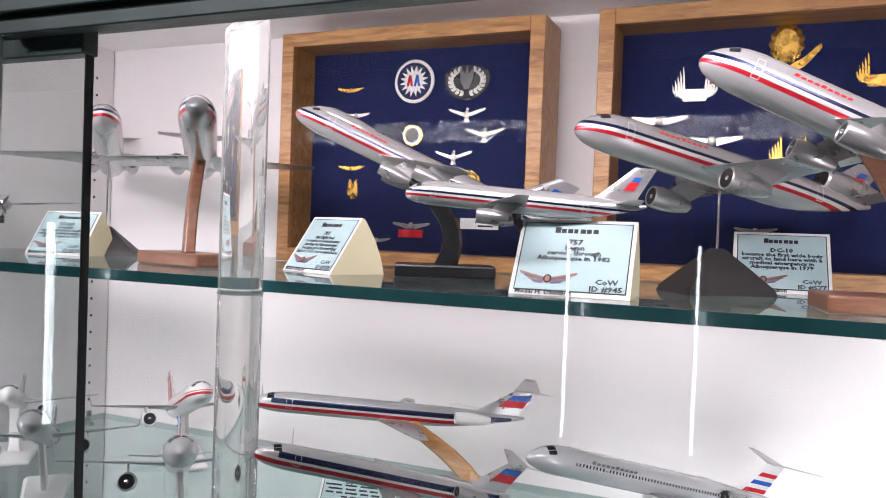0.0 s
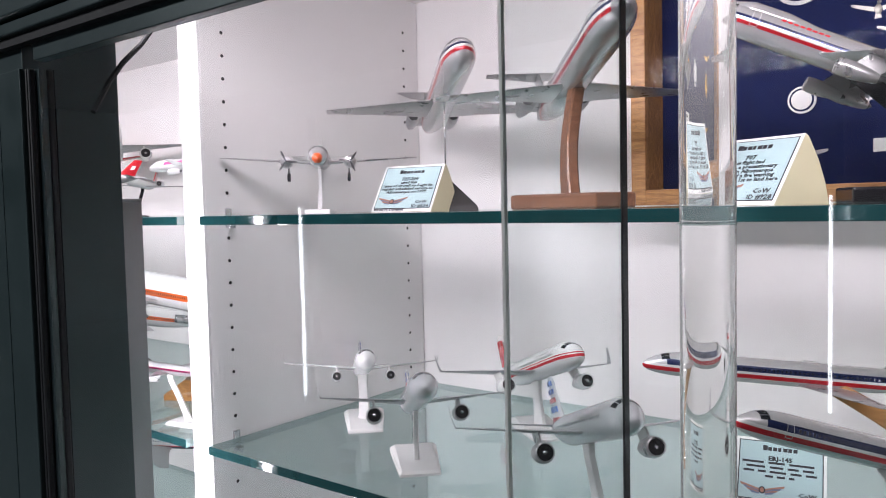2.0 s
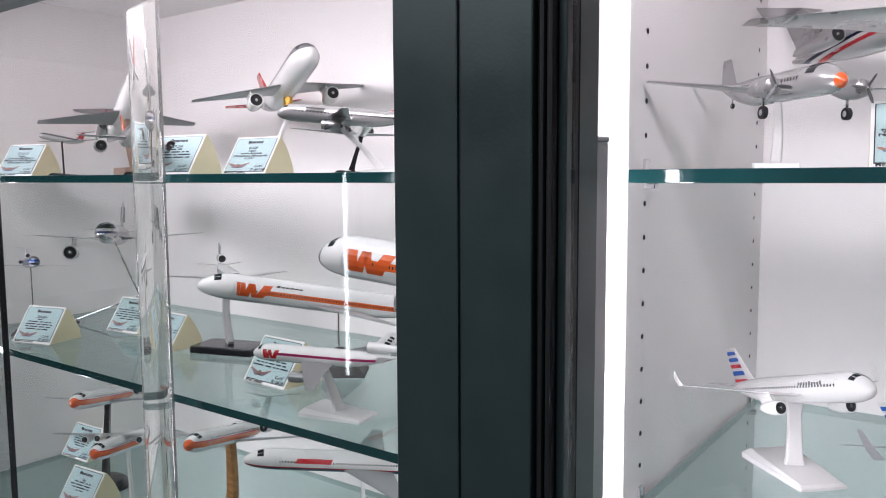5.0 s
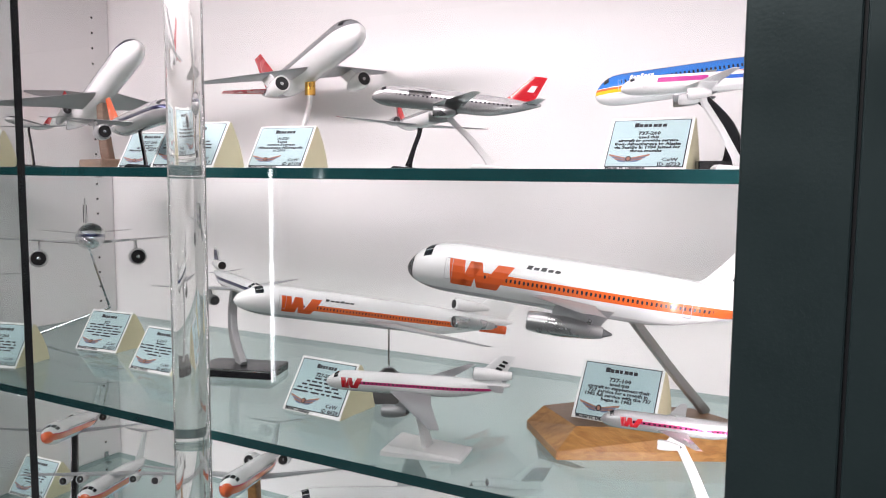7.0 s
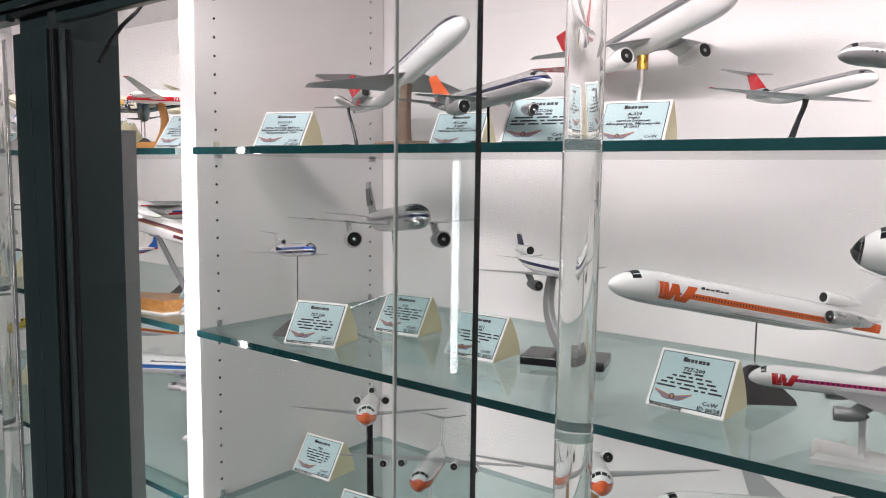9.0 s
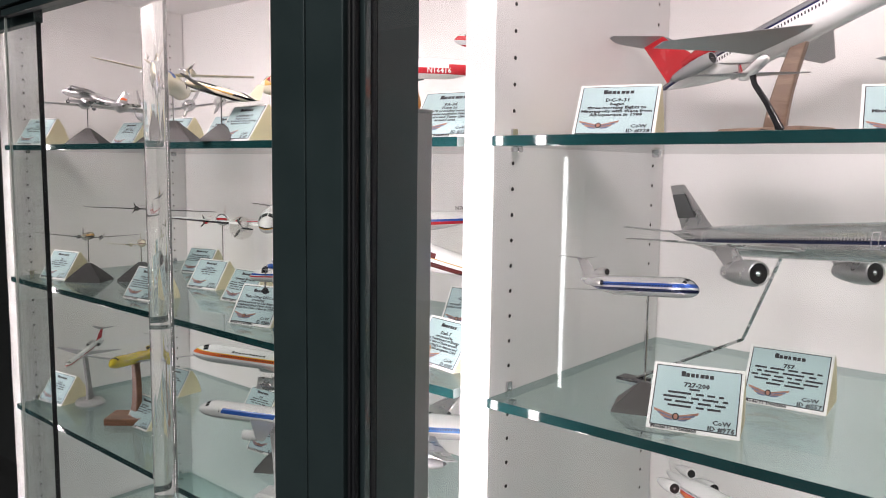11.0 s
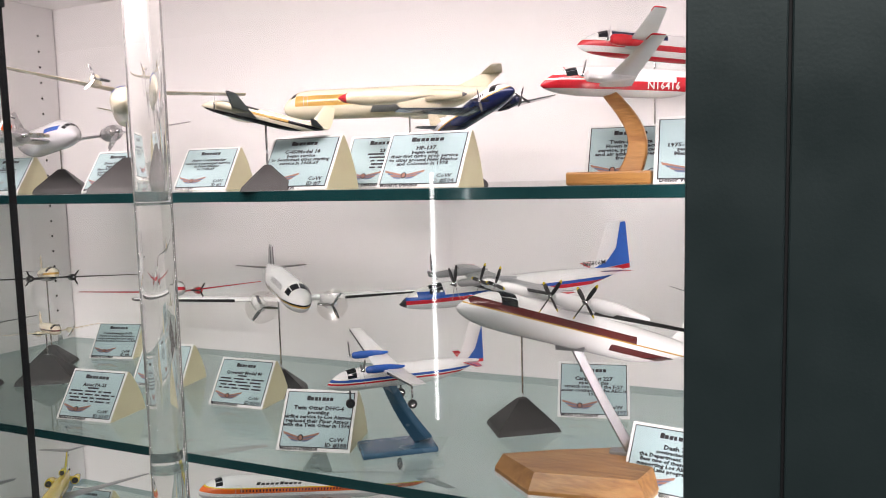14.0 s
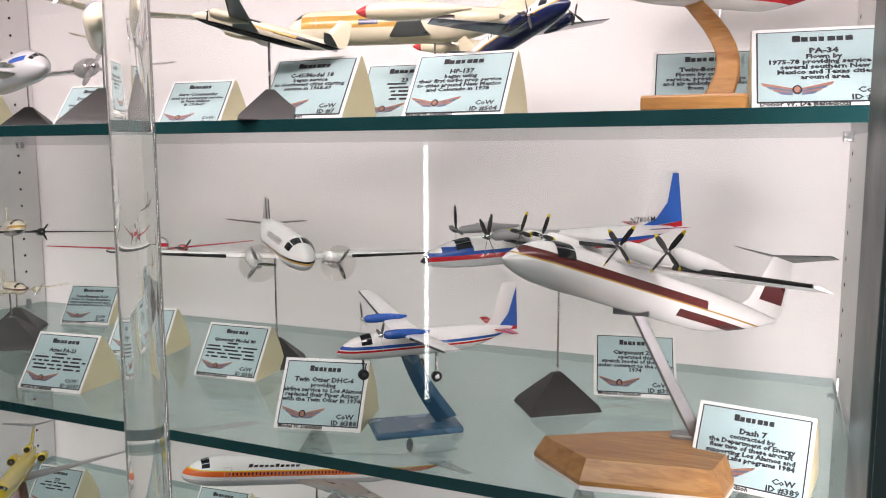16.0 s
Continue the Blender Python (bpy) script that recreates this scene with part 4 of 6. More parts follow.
    if "rear" in k:
        xx, yy, zz, ln, er = k["rear"]
        for s in (1, -1):
            before = set(bpy.data.objects)
            jet_engine(None, L * (1 - xx), s * yy * L, zz * L, ln * L, er * L, eng_mat)
            made += [o for o in bpy.data.objects if o not in before and o.parent is None]
            made.append(part("pylon", boxm(L * (1 - xx - ln * 0.8), L * (1 - xx - ln * 0.25), min(s * q * 0.6, s * yy * L), max(s * q * 0.6, s * yy * L), zz * L - 0.004 * L, zz * L + 0.006 * L), eng_mat, None))
    # tail
    fh = (fin_h or k["fin"]) * L
    tz = q * 0.55
    fx = 0.13 * L if "prop" in kind else 0.17 * L if k["tee"] else 0.19 * L
    sw = 0.13 * L if not "prop" in kind else 0.06 * L
    fin = part("tail_fin", surface([(fx + 0.05 * L, 0, tz, 0.19 * L), (fx, 0, tz + fh * 0.22, 0.155 * L), (fx - sw, 0, tz + fh, 0.085 * L)], 0.10, True), tail_mat, None, smooth=True)
    made.append(fin)
    for z0, z1, mt, *inset in fin_mark:
        cut = inset[0] if inset else 0.14
        bm = bmesh.new()
        for s in (1, -1):
            o = []
            for z in (z0, z1):
                full = (0.155 - 0.07 * z) * L
                xa = fx - sw * z - full * cut
                ch = full * (1 - 2 * cut)
                o.append((xa, tz + fh * z))
                o.append((xa - ch, tz + fh * z))
            o = [o[0], o[1], o[3], o[2]]
            yy = s * 0.0062 * L
            loft([[(u, yy - 0.0012 * L, v) for u, v in o], [(u, yy + 0.0012 * L, v) for u, v in o]], bm=bm)
        part("fin_marking", bm, mt, fin)
    for mt, shape in fin_shapes:
        bm = bmesh.new()
        for s in (1, -1):
            o = [(fx - sw * v - (0.155 - 0.07 * v) * L * u, tz + fh * v) for u, v in shape]
            loft([[(u, s * 0.0084 * L - 0.0012 * L, v) for u, v in o], [(u, s * 0.0084 * L + 0.0012 * L, v) for u, v in o]], bm=bm)
        part("fin_marking", bm, mt, fin)
    if registration:
        letters("registration", registration, 0.030 * L, Matrix(((-1, 0, 0, fx + 0.012 * L), (0, 0, 1, 0.0102 * L), (0, 1, 0, tz + fh * 0.24), (0, 0, 0, 1))), BLACK_PAINT, fin, bold=0.0001)
    for s in (1, -1):
        z = tz + fh * 0.97 if k["tee"] else q * 0.45
        x0 = fx - sw + 0.01 * L if k["tee"] else 0.13 * L
        hs = (0.15 if k["tee"] else 0.19) * L * (1.15 if "prop" in kind else 1)
        made.append(part("tailplane", surface([(x0, 0, z, 0.10 * L), (x0 - (0.07 if not "prop" in kind else 0.02) * L, s * hs, z + 0.02 * L, 0.045 * L)], 0.09), stab_mat, None, smooth=True))
    if k.get("third") == "s":
        made.append(part("tail_intake", lathe_x([(0, q * 0.30), (0.004 * L, q * 0.42), (0.07 * L, q * 0.42), (0.14 * L, q * 0.2)], 0.25 * L, 0, q * 1.35, 14), tail_mat, None, smooth=True))
        made.append(part("intake", lathe_x([(-0.0005, q * 0.31), (0.0005, q * 0.31)], 0.25 * L, 0, q * 1.35, 14), BLACK_PAINT, None))
    if k.get("third") == "t":
        made.append(part("tail_engine", lathe_x([(0, q * 0.5), (0.006 * L, q * 0.6), (0.08 * L, q * 0.62), (0.20 * L, q * 0.36)], 0.19 * L, 0, tz + fh * 0.33, 16), tail_mat, None, smooth=True))
        made.append(part("intake", lathe_x([(-0.0006, q * 0.5), (0.0006, q * 0.5)], 0.19 * L, 0, tz + fh * 0.33, 16), BLACK_PAINT, None))
    if gear:
        wq = 0.028 * L
        for gx, gy, gz in ((0.74, 0.20, -0.135), (0.74, -0.20, -0.135), (0.10, 0, -0.05)) if kind == "radial_prop" else ((0.86, 0, -0.15), (0.50, 0.13, -0.16), (0.50, -0.13, -0.16)):
            before = set(bpy.data.objects)
            wheel(None, gx * L, gy * L, gz * L, wq if gx > 0.2 else wq * 0.5, -q * 0.5 if gx > 0.2 else 0.0)
            made += [o for o in bpy.data.objects if o not in before and o.parent is None]
    # markings on the sides: flat bars in the lettering's place
    for x0, x1, z0, z1, mt, slant in logo:
        for s in (1, -1):
            bm = bmesh.new()
            if z1 - z0 < 0.35 and x1 - x0 > 0.06:
                n = max(4, round((x1 - x0) * 9 / 0.16))
                step = (x1 - x0) / n
                for i in range(n):
                    low = 0.0 if i in (0, n // 2) else 0.28 * (z1 - z0)
                    skin_strip(bm, L, q, s, x1 - (i + 0.74) * step, x1 - i * step, z0, z1 - low, 0.03)
            else:
                skin_strip(bm, L, q, s, x0, x1, z0, z1, slant)
            part("marking", bm, mt, fus)
    if side_text:
        words, sx, sz, size, mt = side_text
        letters("registration", words, size, Matrix(((-1, 0, 0, sx * L), (0, 0, 1, q * 1.02), (0, 1, 0, sz * q + size * 0.4), (0, 0, 0, 1))), mt, fus, bold=0.0001)
    if doors and "prop" not in k:
        hw, e_ = 0.011, 0.0016
        for x in (0.865, 0.235):
            for s in (1, -1):
                bm = bmesh.new()
                for x0, x1, z0, z1 in ((x - hw, x - hw + e_, -0.34, 0.52), (x + hw - e_, x + hw, -0.34, 0.52), (x - hw, x + hw, 0.49, 0.52), (x - hw, x + hw, -0.34, -0.31)):
                    skin_strip(bm, L, q, s, x0, x1, z0, z1, 0.0, 1.009)
                part("cabin_door", bm, GREY_PLASTIC, fus)
    for o in made:
        o.parent = e
        o.matrix_local = inv
    # stand
    if stand:
        belly = body @ Vector((L * stand.get("at", 0.52), 0, -q * 0.9))
        make_stand(e, e.matrix_world.inverted() @ belly, stand)
    return e


def bent_bar(pts, w, t, turn=None):
    """A flat bar along points in one upright plane; w in that plane, t across it."""
    pts = [Vector(p) for p in pts]
    if turn is None:
        d = pts[-1] - pts[0]
        turn = math.atan2(d.y, d.x) if math.hypot(d.x, d.y) > 0.004 else 0.5
    side = Vector((-math.sin(turn), math.cos(turn), 0))
    rings = []
    for i, p in enumerate(pts):
        d = (pts[min(i + 1, len(pts) - 1)] - pts[max(i - 1, 0)])
        d -= side * d.dot(side)
        nrm = side.cross(d.normalized())
        ww, tt = (w[i] if isinstance(w, (list, tuple)) else w) / 2, (t[i] if isinstance(t, (list, tuple)) else t) / 2
        rings.append([p + nrm * (ww * a) + side * (tt * b) for a, b in ((1, 0.7), (0.85, 1), (-0.85, 1), (-1, 0.7), (-1, -0.7), (-0.85, -1), (0.85, -1), (1, -0.7))])
    return loft(rings)


def make_stand(e, top, st):
    kind, mat = st["kind"], st.get("mat", DARK_BASE)
    b = st.get("size", 0.03)
    top = Vector(top)
    if st.get("plug"):
        part("plug", tubem(top + Vector((0, 0, -0.022)), top + Vector((0, 0, 0.006)), 0.0085, seg=14), GOLD, e, "brass plug under the belly")
        top = top + Vector((0, 0, -0.026))
    if kind == "pyramid":
        hgt = b * 1.05
        bm = loft([[(-b * 1.1, -b * 0.8, 0), (b * 1.1, -b * 0.8, 0), (b * 1.1, b * 0.8, 0), (-b * 1.1, b * 0.8, 0)], [(-b * 1.05, -b * 0.72, b * 0.16), (b * 1.05, -b * 0.72, b * 0.16), (b * 1.05, b * 0.72, b * 0.16), (-b * 1.05, b * 0.72, b * 0.16)],
                   [(-b * 0.55, -b * 0.4, hgt * 0.62), (b * 0.55, -b * 0.4, hgt * 0.62), (b * 0.55, b * 0.4, hgt * 0.62), (-b * 0.55, b * 0.4, hgt * 0.62)], [(-b * 0.14, -b * 0.1, hgt), (b * 0.14, -b * 0.1, hgt), (b * 0.14, b * 0.1, hgt), (-b * 0.14, b * 0.1, hgt)]])
        o = part("stand_base", bm, mat, e)
        o.rotation_euler = (0, 0, radians(st.get("turn", 35)))
        part("stand_rod", tubem((0, 0, hgt * 0.9), top + Vector((0, 0, 0.004)), 0.0013, seg=8), STEEL, e)
    elif kind == "leg":
        pts = [(0, 0, 0.004), (top.x * 0.12, top.y * 0.12, top.z * 0.2), (top.x * 0.5, top.y * 0.5, top.z * 0.55), (top.x * 0.9, top.y * 0.9, top.z * 0.85), tuple(top + Vector((0, 0, 0.004)))]
        part("stand_arm", bent_bar(pts, [b * 0.50, b * 0.34, b * 0.28, b * 0.27, b * 0.36], b * 0.14), mat, e)
        bm = loft([[(-b, -b * 0.62, 0), (b, -b * 0.5, 0), (b, b * 0.5, 0), (-b, b * 0.62, 0)], [(-b, -b * 0.62, b * 0.12), (b, -b * 0.5, b * 0.06), (b, b * 0.5, b * 0.06), (-b, b * 0.62, b * 0.12)], [(-b * 0.86, -b * 0.50, b * 0.24), (b * 0.9, -b * 0.44, b * 0.10), (b * 0.9, b * 0.44, b * 0.10), (-b * 0.86, b * 0.50, b * 0.24)]])
        o = part("stand_base", bm, st.get("base_mat", mat), e)
        o.rotation_euler = (0, 0, radians(st.get("turn", 20)))
    elif kind == "curve":
        sx = st.get("bow", (0.03, 0.0))
        pts = []
        for i in range(9):
            f = i / 8
            hx, hy = st.get("heel", (0.0, 0.0))
            p = Vector((hx, hy, b * 0.3)).lerp(top + Vector((0, 0, 0.004)), f)
            o = math.sin(f * math.pi) * (1 - 0.3 * f)
            pts.append((p.x + sx[0] * o, p.y + sx[1] * o, p.z))
        part("stand_arm", bent_bar(pts, [b * (0.70 - 0.035 * i) for i in range(9)], b * 0.34, math.atan2(sx[1], sx[0])), mat, e)
        bw = st.get("base", (b * 1.4, b * 0.8))
        bm = boxm(-bw[0], bw[0], -bw[1], bw[1], 0, b * st.get("base_t", 0.42), bevel=b * 0.07)
        o = part("stand_base", bm, st.get("base_mat", mat), e)
        o.rotation_euler = (0, 0, radians(st.get("turn", 20)))
    elif kind == "strut":
        pts = st["base_outline"]
        h = st.get("base_h", 0.024)
        f0 = 0.004 if st.get("felt") else 0.0
        ins = st.get("inset", (0.80, 0.72))
        bm = loft([[(x, y, f0) for x, y in pts], [(x, y, h * 0.32) for x, y in pts], [(x * ins[0], y * ins[1], h) for x, y in pts]])
        if st.get("top_mat"):
            bm.normal_update()
            for fc in bm.faces:
                fc.material_index = 1 if fc.calc_center_median().z > h * 0.95 else 0
        part("stand_base", bm, [st["base_mat"], st["top_mat"]] if st.get("top_mat") else st["base_mat"], e)
        if st.get("felt"):
            part("base_felt", loft([[(x, y, 0) for x, y in pts], [(x, y, 0.0038) for x, y in pts]]), WHITE_PLASTIC, e)
        fx, fy = st.get("joint", (0, 0))
        a = Vector((fx, fy, h - 0.002))
        part("stand_arm", bent_bar([a, a.lerp(top, 0.5), top + Vector((0, 0, 0.004))], [b, b * 0.85, b * 0.8], b * 0.5), mat, e)
        if st.get("plates"):
            part("belly_plate", boxm(top.x - 0.018, top.x + 0.014, top.y - 0.006, top.y + 0.006, top.z - 0.003, top.z + 0.003, bevel=0.001), mat, e)
            part("foot_plate", boxm(fx - 0.026, fx + 0.006, fy - 0.007, fy + 0.007, h - 0.001, h + 0.004, bevel=0.001), mat, e)
    elif kind == "disc":
        bm = loft([[(q * math.cos(a * math.tau / 28), q * 0.8 * math.sin(a * math.tau / 28), z) for a in range(28)] for z, q in ((0, b), (b * 0.1, b), (b * 0.22, b * 0.86), (b * 0.26, b * 0.6))])
        part("stand_base", bm, st.get("base_mat", mat), e, smooth=True)
        part("stand_arm", bent_bar([(0, 0, b * 0.2), (top.x * 0.3, top.y * 0.3, top.z * 0.4), tuple(top + Vector((0, 0, 0.004)))], [b * 0.6, b * 0.35, b * 0.3], b * 0.2), mat, e)
    elif kind == "wire":
        kx, ky, kz = st["knee"]
        bm = tubem((0, 0, 0.002), (kx, ky, kz), 0.0022, seg=8)
        add_tube(bm, (kx, ky, kz), top + Vector((0, 0, 0.004)), 0.0022, seg=8)
        part("stand_rod", bm, STEEL, e)
        part("stand_base", boxm(-b, b, -b * 0.6, b * 0.6, 0, 0.004, bevel=0.001), BLACK_GLOSS, e)


# ---------- information cards ----------
def card(x, y, z, turn, model_no, lines, ident, maker="Model H. Davidson", w=0.095, big=1.0, on_base=False):
    """A folded tent card; its printed face leans back. Place: left front foot."""
    label = "pale blue printed tent card with cream sides on the " + ("wooden base" if on_base else "glass shelf")
    e = thing("information_card", pose(x, y, z, 0, 0, turn), label, "information card", "information cards")
    w *= big
    hh, dp = 0.063 * big, 0.042 * big
    # folded body, its back bulging a little
    prof = [(0, 0), (dp, hh), (dp + 0.004, hh - 0.002), (dp + 0.018 * big, hh * 0.62), (dp + 0.027 * big, hh * 0.3), (dp + 0.032 * big, 0)]
    part("card_body", loft([[(0.0, u, v) for u, v in prof], [(w, u, v) for u, v in prof]]), CREAM, e)
    ang = math.degrees(math.atan2(hh, dp))
    sl = math.hypot(hh, dp)
    face = pose(0, 0, 0, ang, 0, 0)

    def flat(name, x0, x1, v0, v1, h, mat, parent):
        o = part(name, boxm(x0, x1, v0, v1, h, h + 0.0005), mat, parent)
        o.matrix_local = face
        return o

    sheet = flat("printed_sheet", 0.0, w, 0.0, sl, 0.0003, PAPER_RIM, e)
    m = 0.0032 * big

    def on(name, x0, x1, v0, v1, h, mat):
        return part(name, boxm(x0, x1, v0, v1, h, h + 0.0003), mat, sheet)

    on("border", m, w - m, m + 0.001, sl - m, 0.0009, INK)
    on("field", m + 0.0011, w - m - 0.0011, m + 0.0021, sl - m - 0.0011, 0.0013, PAPER)
    t = 0.0017
    # maker's name as a bar, then number, words and the emblem
    tw = w * random.uniform(0.17, 0.22)
    for k in range(7):
        xx = w / 2 - tw + k * tw * 2 / 7
        on("title_bar", xx, xx + tw * 2 / 7 * (0.92, 0.78, 0.82, 0.62, 0.86, 0.74, 0.80)[k], sl * 0.812, sl * (0.868 if k else 0.890), t, INK)
    s = 0.0062 * big
    wide = Matrix.Diagonal((1.16, 1.0, 1.0, 1.0))
    letters("number", model_no, s * 1.12, pose(w / 2, sl * 0.735, t + 0.0002) @ wide, INK, sheet, bold=0.00032)
    n = lines.count("\n") + 1
    ws = s * (1.0 if n <= 4 else 0.94)
    rows = lines.split("\n")
    for i, row in enumerate(rows):
        if row.startswith("~"):
            left = int(row[1:])
            xx, v = w / 2 - left * ws * 0.25, sl * 0.655 - ws * (0.36 + 0.84 * i)
            while left > 1:
                c = min(random.randint(2, 9), left)
                on("text_bar", xx, xx + c * ws * 0.46, v - ws * 0.19, v + ws * 0.19, t, INK)
                xx += (c + 1) * ws * 0.5
                left -= c + 1
    lines = "\n".join("" if row.startswith("~") else row for row in rows)
    letters("words", lines, ws, pose(w / 2, sl * 0.655, t + 0.0002) @ wide, INK, sheet, bold=0.00026, spacing=0.84)
    letters("identity", "CoW\nID #" + ident, s * 1.12, pose(w * 0.80, sl * 0.235, t + 0.0002) @ wide, INK, sheet, bold=0.00024, spacing=0.95)
    letters("maker", maker, s * 0.98, pose(w * 0.05, sl * 0.075, t + 0.0002), INK, sheet, "LEFT", 0.00024)
    cx, cz = w * 0.31, sl * 0.225
    for sd in (1, -1):
        bm = bmesh.new()
        for k in range(4):
            o = [(cx + sd * w * 0.03, cz - sl * 0.03 * k * 0.6), (cx + sd * w * (0.25 - 0.035 * k), cz + sl * (0.075 - 0.035 * k)), (cx + sd * w * (0.235 - 0.04 * k), cz + sl * (0.035 - 0.035 * k)), (cx + sd * w * 0.03, cz - sl * 0.03 - sl * 0.03 * k * 0.6)]
            f0 = len(bm.faces)
            loft([[(u, v, t) for u, v in o], [(u, v, t + 0.0003) for u, v in o]], bm=bm)
            bm.faces.ensure_lookup_table()
            for f in bm.faces[f0:]:
                f.material_index = k % 2
        part("emblem_wing", bm, [EMB_ORANGE, EMB_BLUE], sheet)
    bm = loft([[(cx + 0.0035 * big * math.cos(a * math.tau / 12), cz - sl * 0.02 + 0.0042 * big * math.sin(a * math.tau / 12), t + h) for a in range(12)] for h in (0, 0.0004)])
    part("emblem_ring", bm, INK, sheet)
    part("emblem_disc", loft([[(cx + 0.0022 * big * math.cos(a * math.tau / 12), cz - sl * 0.02 + 0.0028 * big * math.sin(a * math.tau / 12), t + h) for a in range(12)] for h in (0.0005, 0.0008)]), EMB_ORANGE, sheet)
    return e


BLUE_DECAL = surf("blue_decal", (0.015, 0.11, 0.48), 0.65)
P4 = "\n".join
# first bay
card(0.172, 0.163, S1, 8, "727-200", P4(["used this", "type of aircraft to begin its", "regular scheduled service to", "Albuquerque on 1979"]), "534", big=1.02)
card(0.625, 0.163, S1, -24, "707", P4(["this flight had", "to make a precautionary", "landing in Albuquerque", "because of a fire warning", "light in 1970, 1st to land here"]), "928", "Model Company", big=1.06)
card(0.959, 0.037, S1, 3, "757", P4(["began", "service through", "Albuquerque in 1982"]), "945", w=0.099, big=1.10)
card(1.142, 0.283, S1, 4, "DC-10", P4(["became the first wide body", "aircraft to land here with a", "medical emergency in", "Albuquerque in 1979"]), "577", big=1.06)
card(0.654, 0.206, S2, 11, "ERJ-145", P4(["~26", "~23", "~25", "~10"]), "1275", big=0.95)
# second bay
card(-1.396, 0.080, S1, 16, "DC-9-31", P4(["began", "three morning flights to", "Minneapolis with these from", "Albuquerque in 1988"]), "928", big=1.03)
card(-1.112, 0.217, S1, 12, "727-200", P4(["began", "direct service to", "Minneapolis, MN in 1985"]), "805", big=0.99)
card(-0.877, 0.083, S1, 10, "757-200", P4(["~9", "~24", "~26", "~26"]), "937", w=0.099, big=1.03)
card(-0.781, 0.169, S1, 7, "A-320", P4(["began", "service between", "Albuquerque, Minneapolis", "in 2001"]), "1158", big=0.98)
card(-0.268, 0.194, S1, -2, "737-200", P4(["used this", "aircraft to provide service", "from Albuquerque to Alaska", "via Seattle in 1984 lasted for", "three months"]), "723", w=0.099, big=0.96)
card(-1.264, 0.036, S2, 15, "727-200", P4(["~5", "~20", "~23", "~22", "~19"]), "976", big=1.02)
card(-1.220, 0.204, S2, 5, "757", P4(["~26", "~24", "~28", "~25", "~15"]), "557", big=1.01)
card(-1.021, 0.154, S2, -1, "L-1011", P4(["~7", "~30", "~29", "~20", "~13"]), "432", "Model Company", big=0.99)
card(-0.668, 0.110, S2, -3, "727-200", P4(["~9", "~17", "~21", "~25", "~28"]), "628", "Model Company", big=1.02)
card(-0.291, 0.181, S2 + 0.030, -3, "737-100", P4(["used this", "aircraft to supplement their", "727 service for a month in", "1982 full service with the 737", "began in 1983"]), "414", w=0.100, on_base=True, big=0.98)
card(-1.452, 0.212, S3, 4, "737", P4(["~21", "~21", "~19", "~17", "~11"]), "706", big=1.04)
card(-1.198, 0.072, S3, 6, "146", P4(["~16", "~21", "~16", "~7"]), "712")
card(-0.94, 0.06, S3, 6, "DC-9", P4(["~16", "~21", "~12"]), "655")
# third bay
card(-2.867, 0.006, S1, 14, "5-AT", P4(["~22", "~22", "~19"]), "102", big=1.01)
card(-2.800, 0.20, S1, 4, "DH-114", P4(["~14", "~15"]), "216")
card(-2.485, 0.147, S1, -0, "Dove DH-104", P4(["began using", "these first turbo props", "passenger service in", "New Mexico 1967"]), "88", big=0.97)
card(-2.298, 0.141, S1, 4, "Aero Commander", P4(["used as a passenger service", "in New Mexico", "in 1968-69"]), "1", "Dr. K. Cryor", big=0.95)
card(-2.057, 0.018, S1, 1, "C-45/Model 18", P4(["began service", "to Southwest cities starting", "service in 1968-69"]), "7", big=0.98)
card(-1.997, 0.10, S1, 4, "23", P4(["~13", "~11", "~9", "~8", "~9"]), "148")
card(-1.912, 0.039, S1, -1, "HP-137", P4(["began using", "their first turbo prop service", "to cities around New Mexico", "and Colorado in 1978"]), "504", w=0.102, big=0.97)
card(-1.700, 0.12, S1, 6, "Twin-Bonanza", P4(["Flown by contract", "service, providing cargo", "and air ambulance service", "from 1960"]), "122")
card(-1.612, 0.022, S1, 5, "PA-34", P4(["Flown by", "1975-78 providing service to", "several southern New", "Mexico and Texas cities", "around area"]), "129", "Donor W. De Benedictis", w=0.101)
card(-2.859, 0.044, S2, 11, "18", P4(["~15", "~19", "~17", "~10"]), "61", big=1.02)
card(-2.445, 0.043, S2, 6, "Aztec PA-23", P4(["~7", "~27", "~28", "~25", "~25"]), "347", big=0.99)
card(-2.711, 0.335, S2, 13, "Twin-Bonanza B-50", P4(["Flown to Sedge Mountains", "cargo passengers and cargo", "service to that House in 1963"]), "8", big=0.97)
card(-2.477, 0.212, S2, 9, "Dual Pro", P4(["~16", "~15", "~10"]), "231", big=0.99)
card(-2.281, 0.171, S2, 3, "Queenair Model 80", P4(["~7", "~27", "~28", "~25", "~26"]), "346", big=0.99)
card(-2.068, 0.046, S2, 13, "Twin Otter DHC-6", P4(["providing", "airline service to Los Alamos", "replaced their Piper Aztecs", "with the Twin Otter in 1974"]), "388", w=0.092, big=1.03)
card(-1.779, 0.287, S2, 12, "Cargonaut 227", P4(["operated this", "stretch model of the F-27", "under contract to the AEC in", "1974"]), "397", w=0.092, big=1.05)
card(-1.653, 0.075, S2, -10, "Dash 7", P4(["contracted by", "the Department of Energy", "flew two of these aircraft", "supporting Los Alamos and", "Sandia Labs programs 1984"]), "389", w=0.099, big=0.98)
card(-2.912, 0.050, S3, 8, "DC-9", P4(["~16", "~21", "~16"]), "618", big=1.05)
card(-2.762, 0.284, S3, 6, "727", P4(["~16", "~21", "~12"]), "620")
card(-2.584, 0.107, S3, 2, "DC-8-51", P4(["~20", "~19", "~14"]), "702")
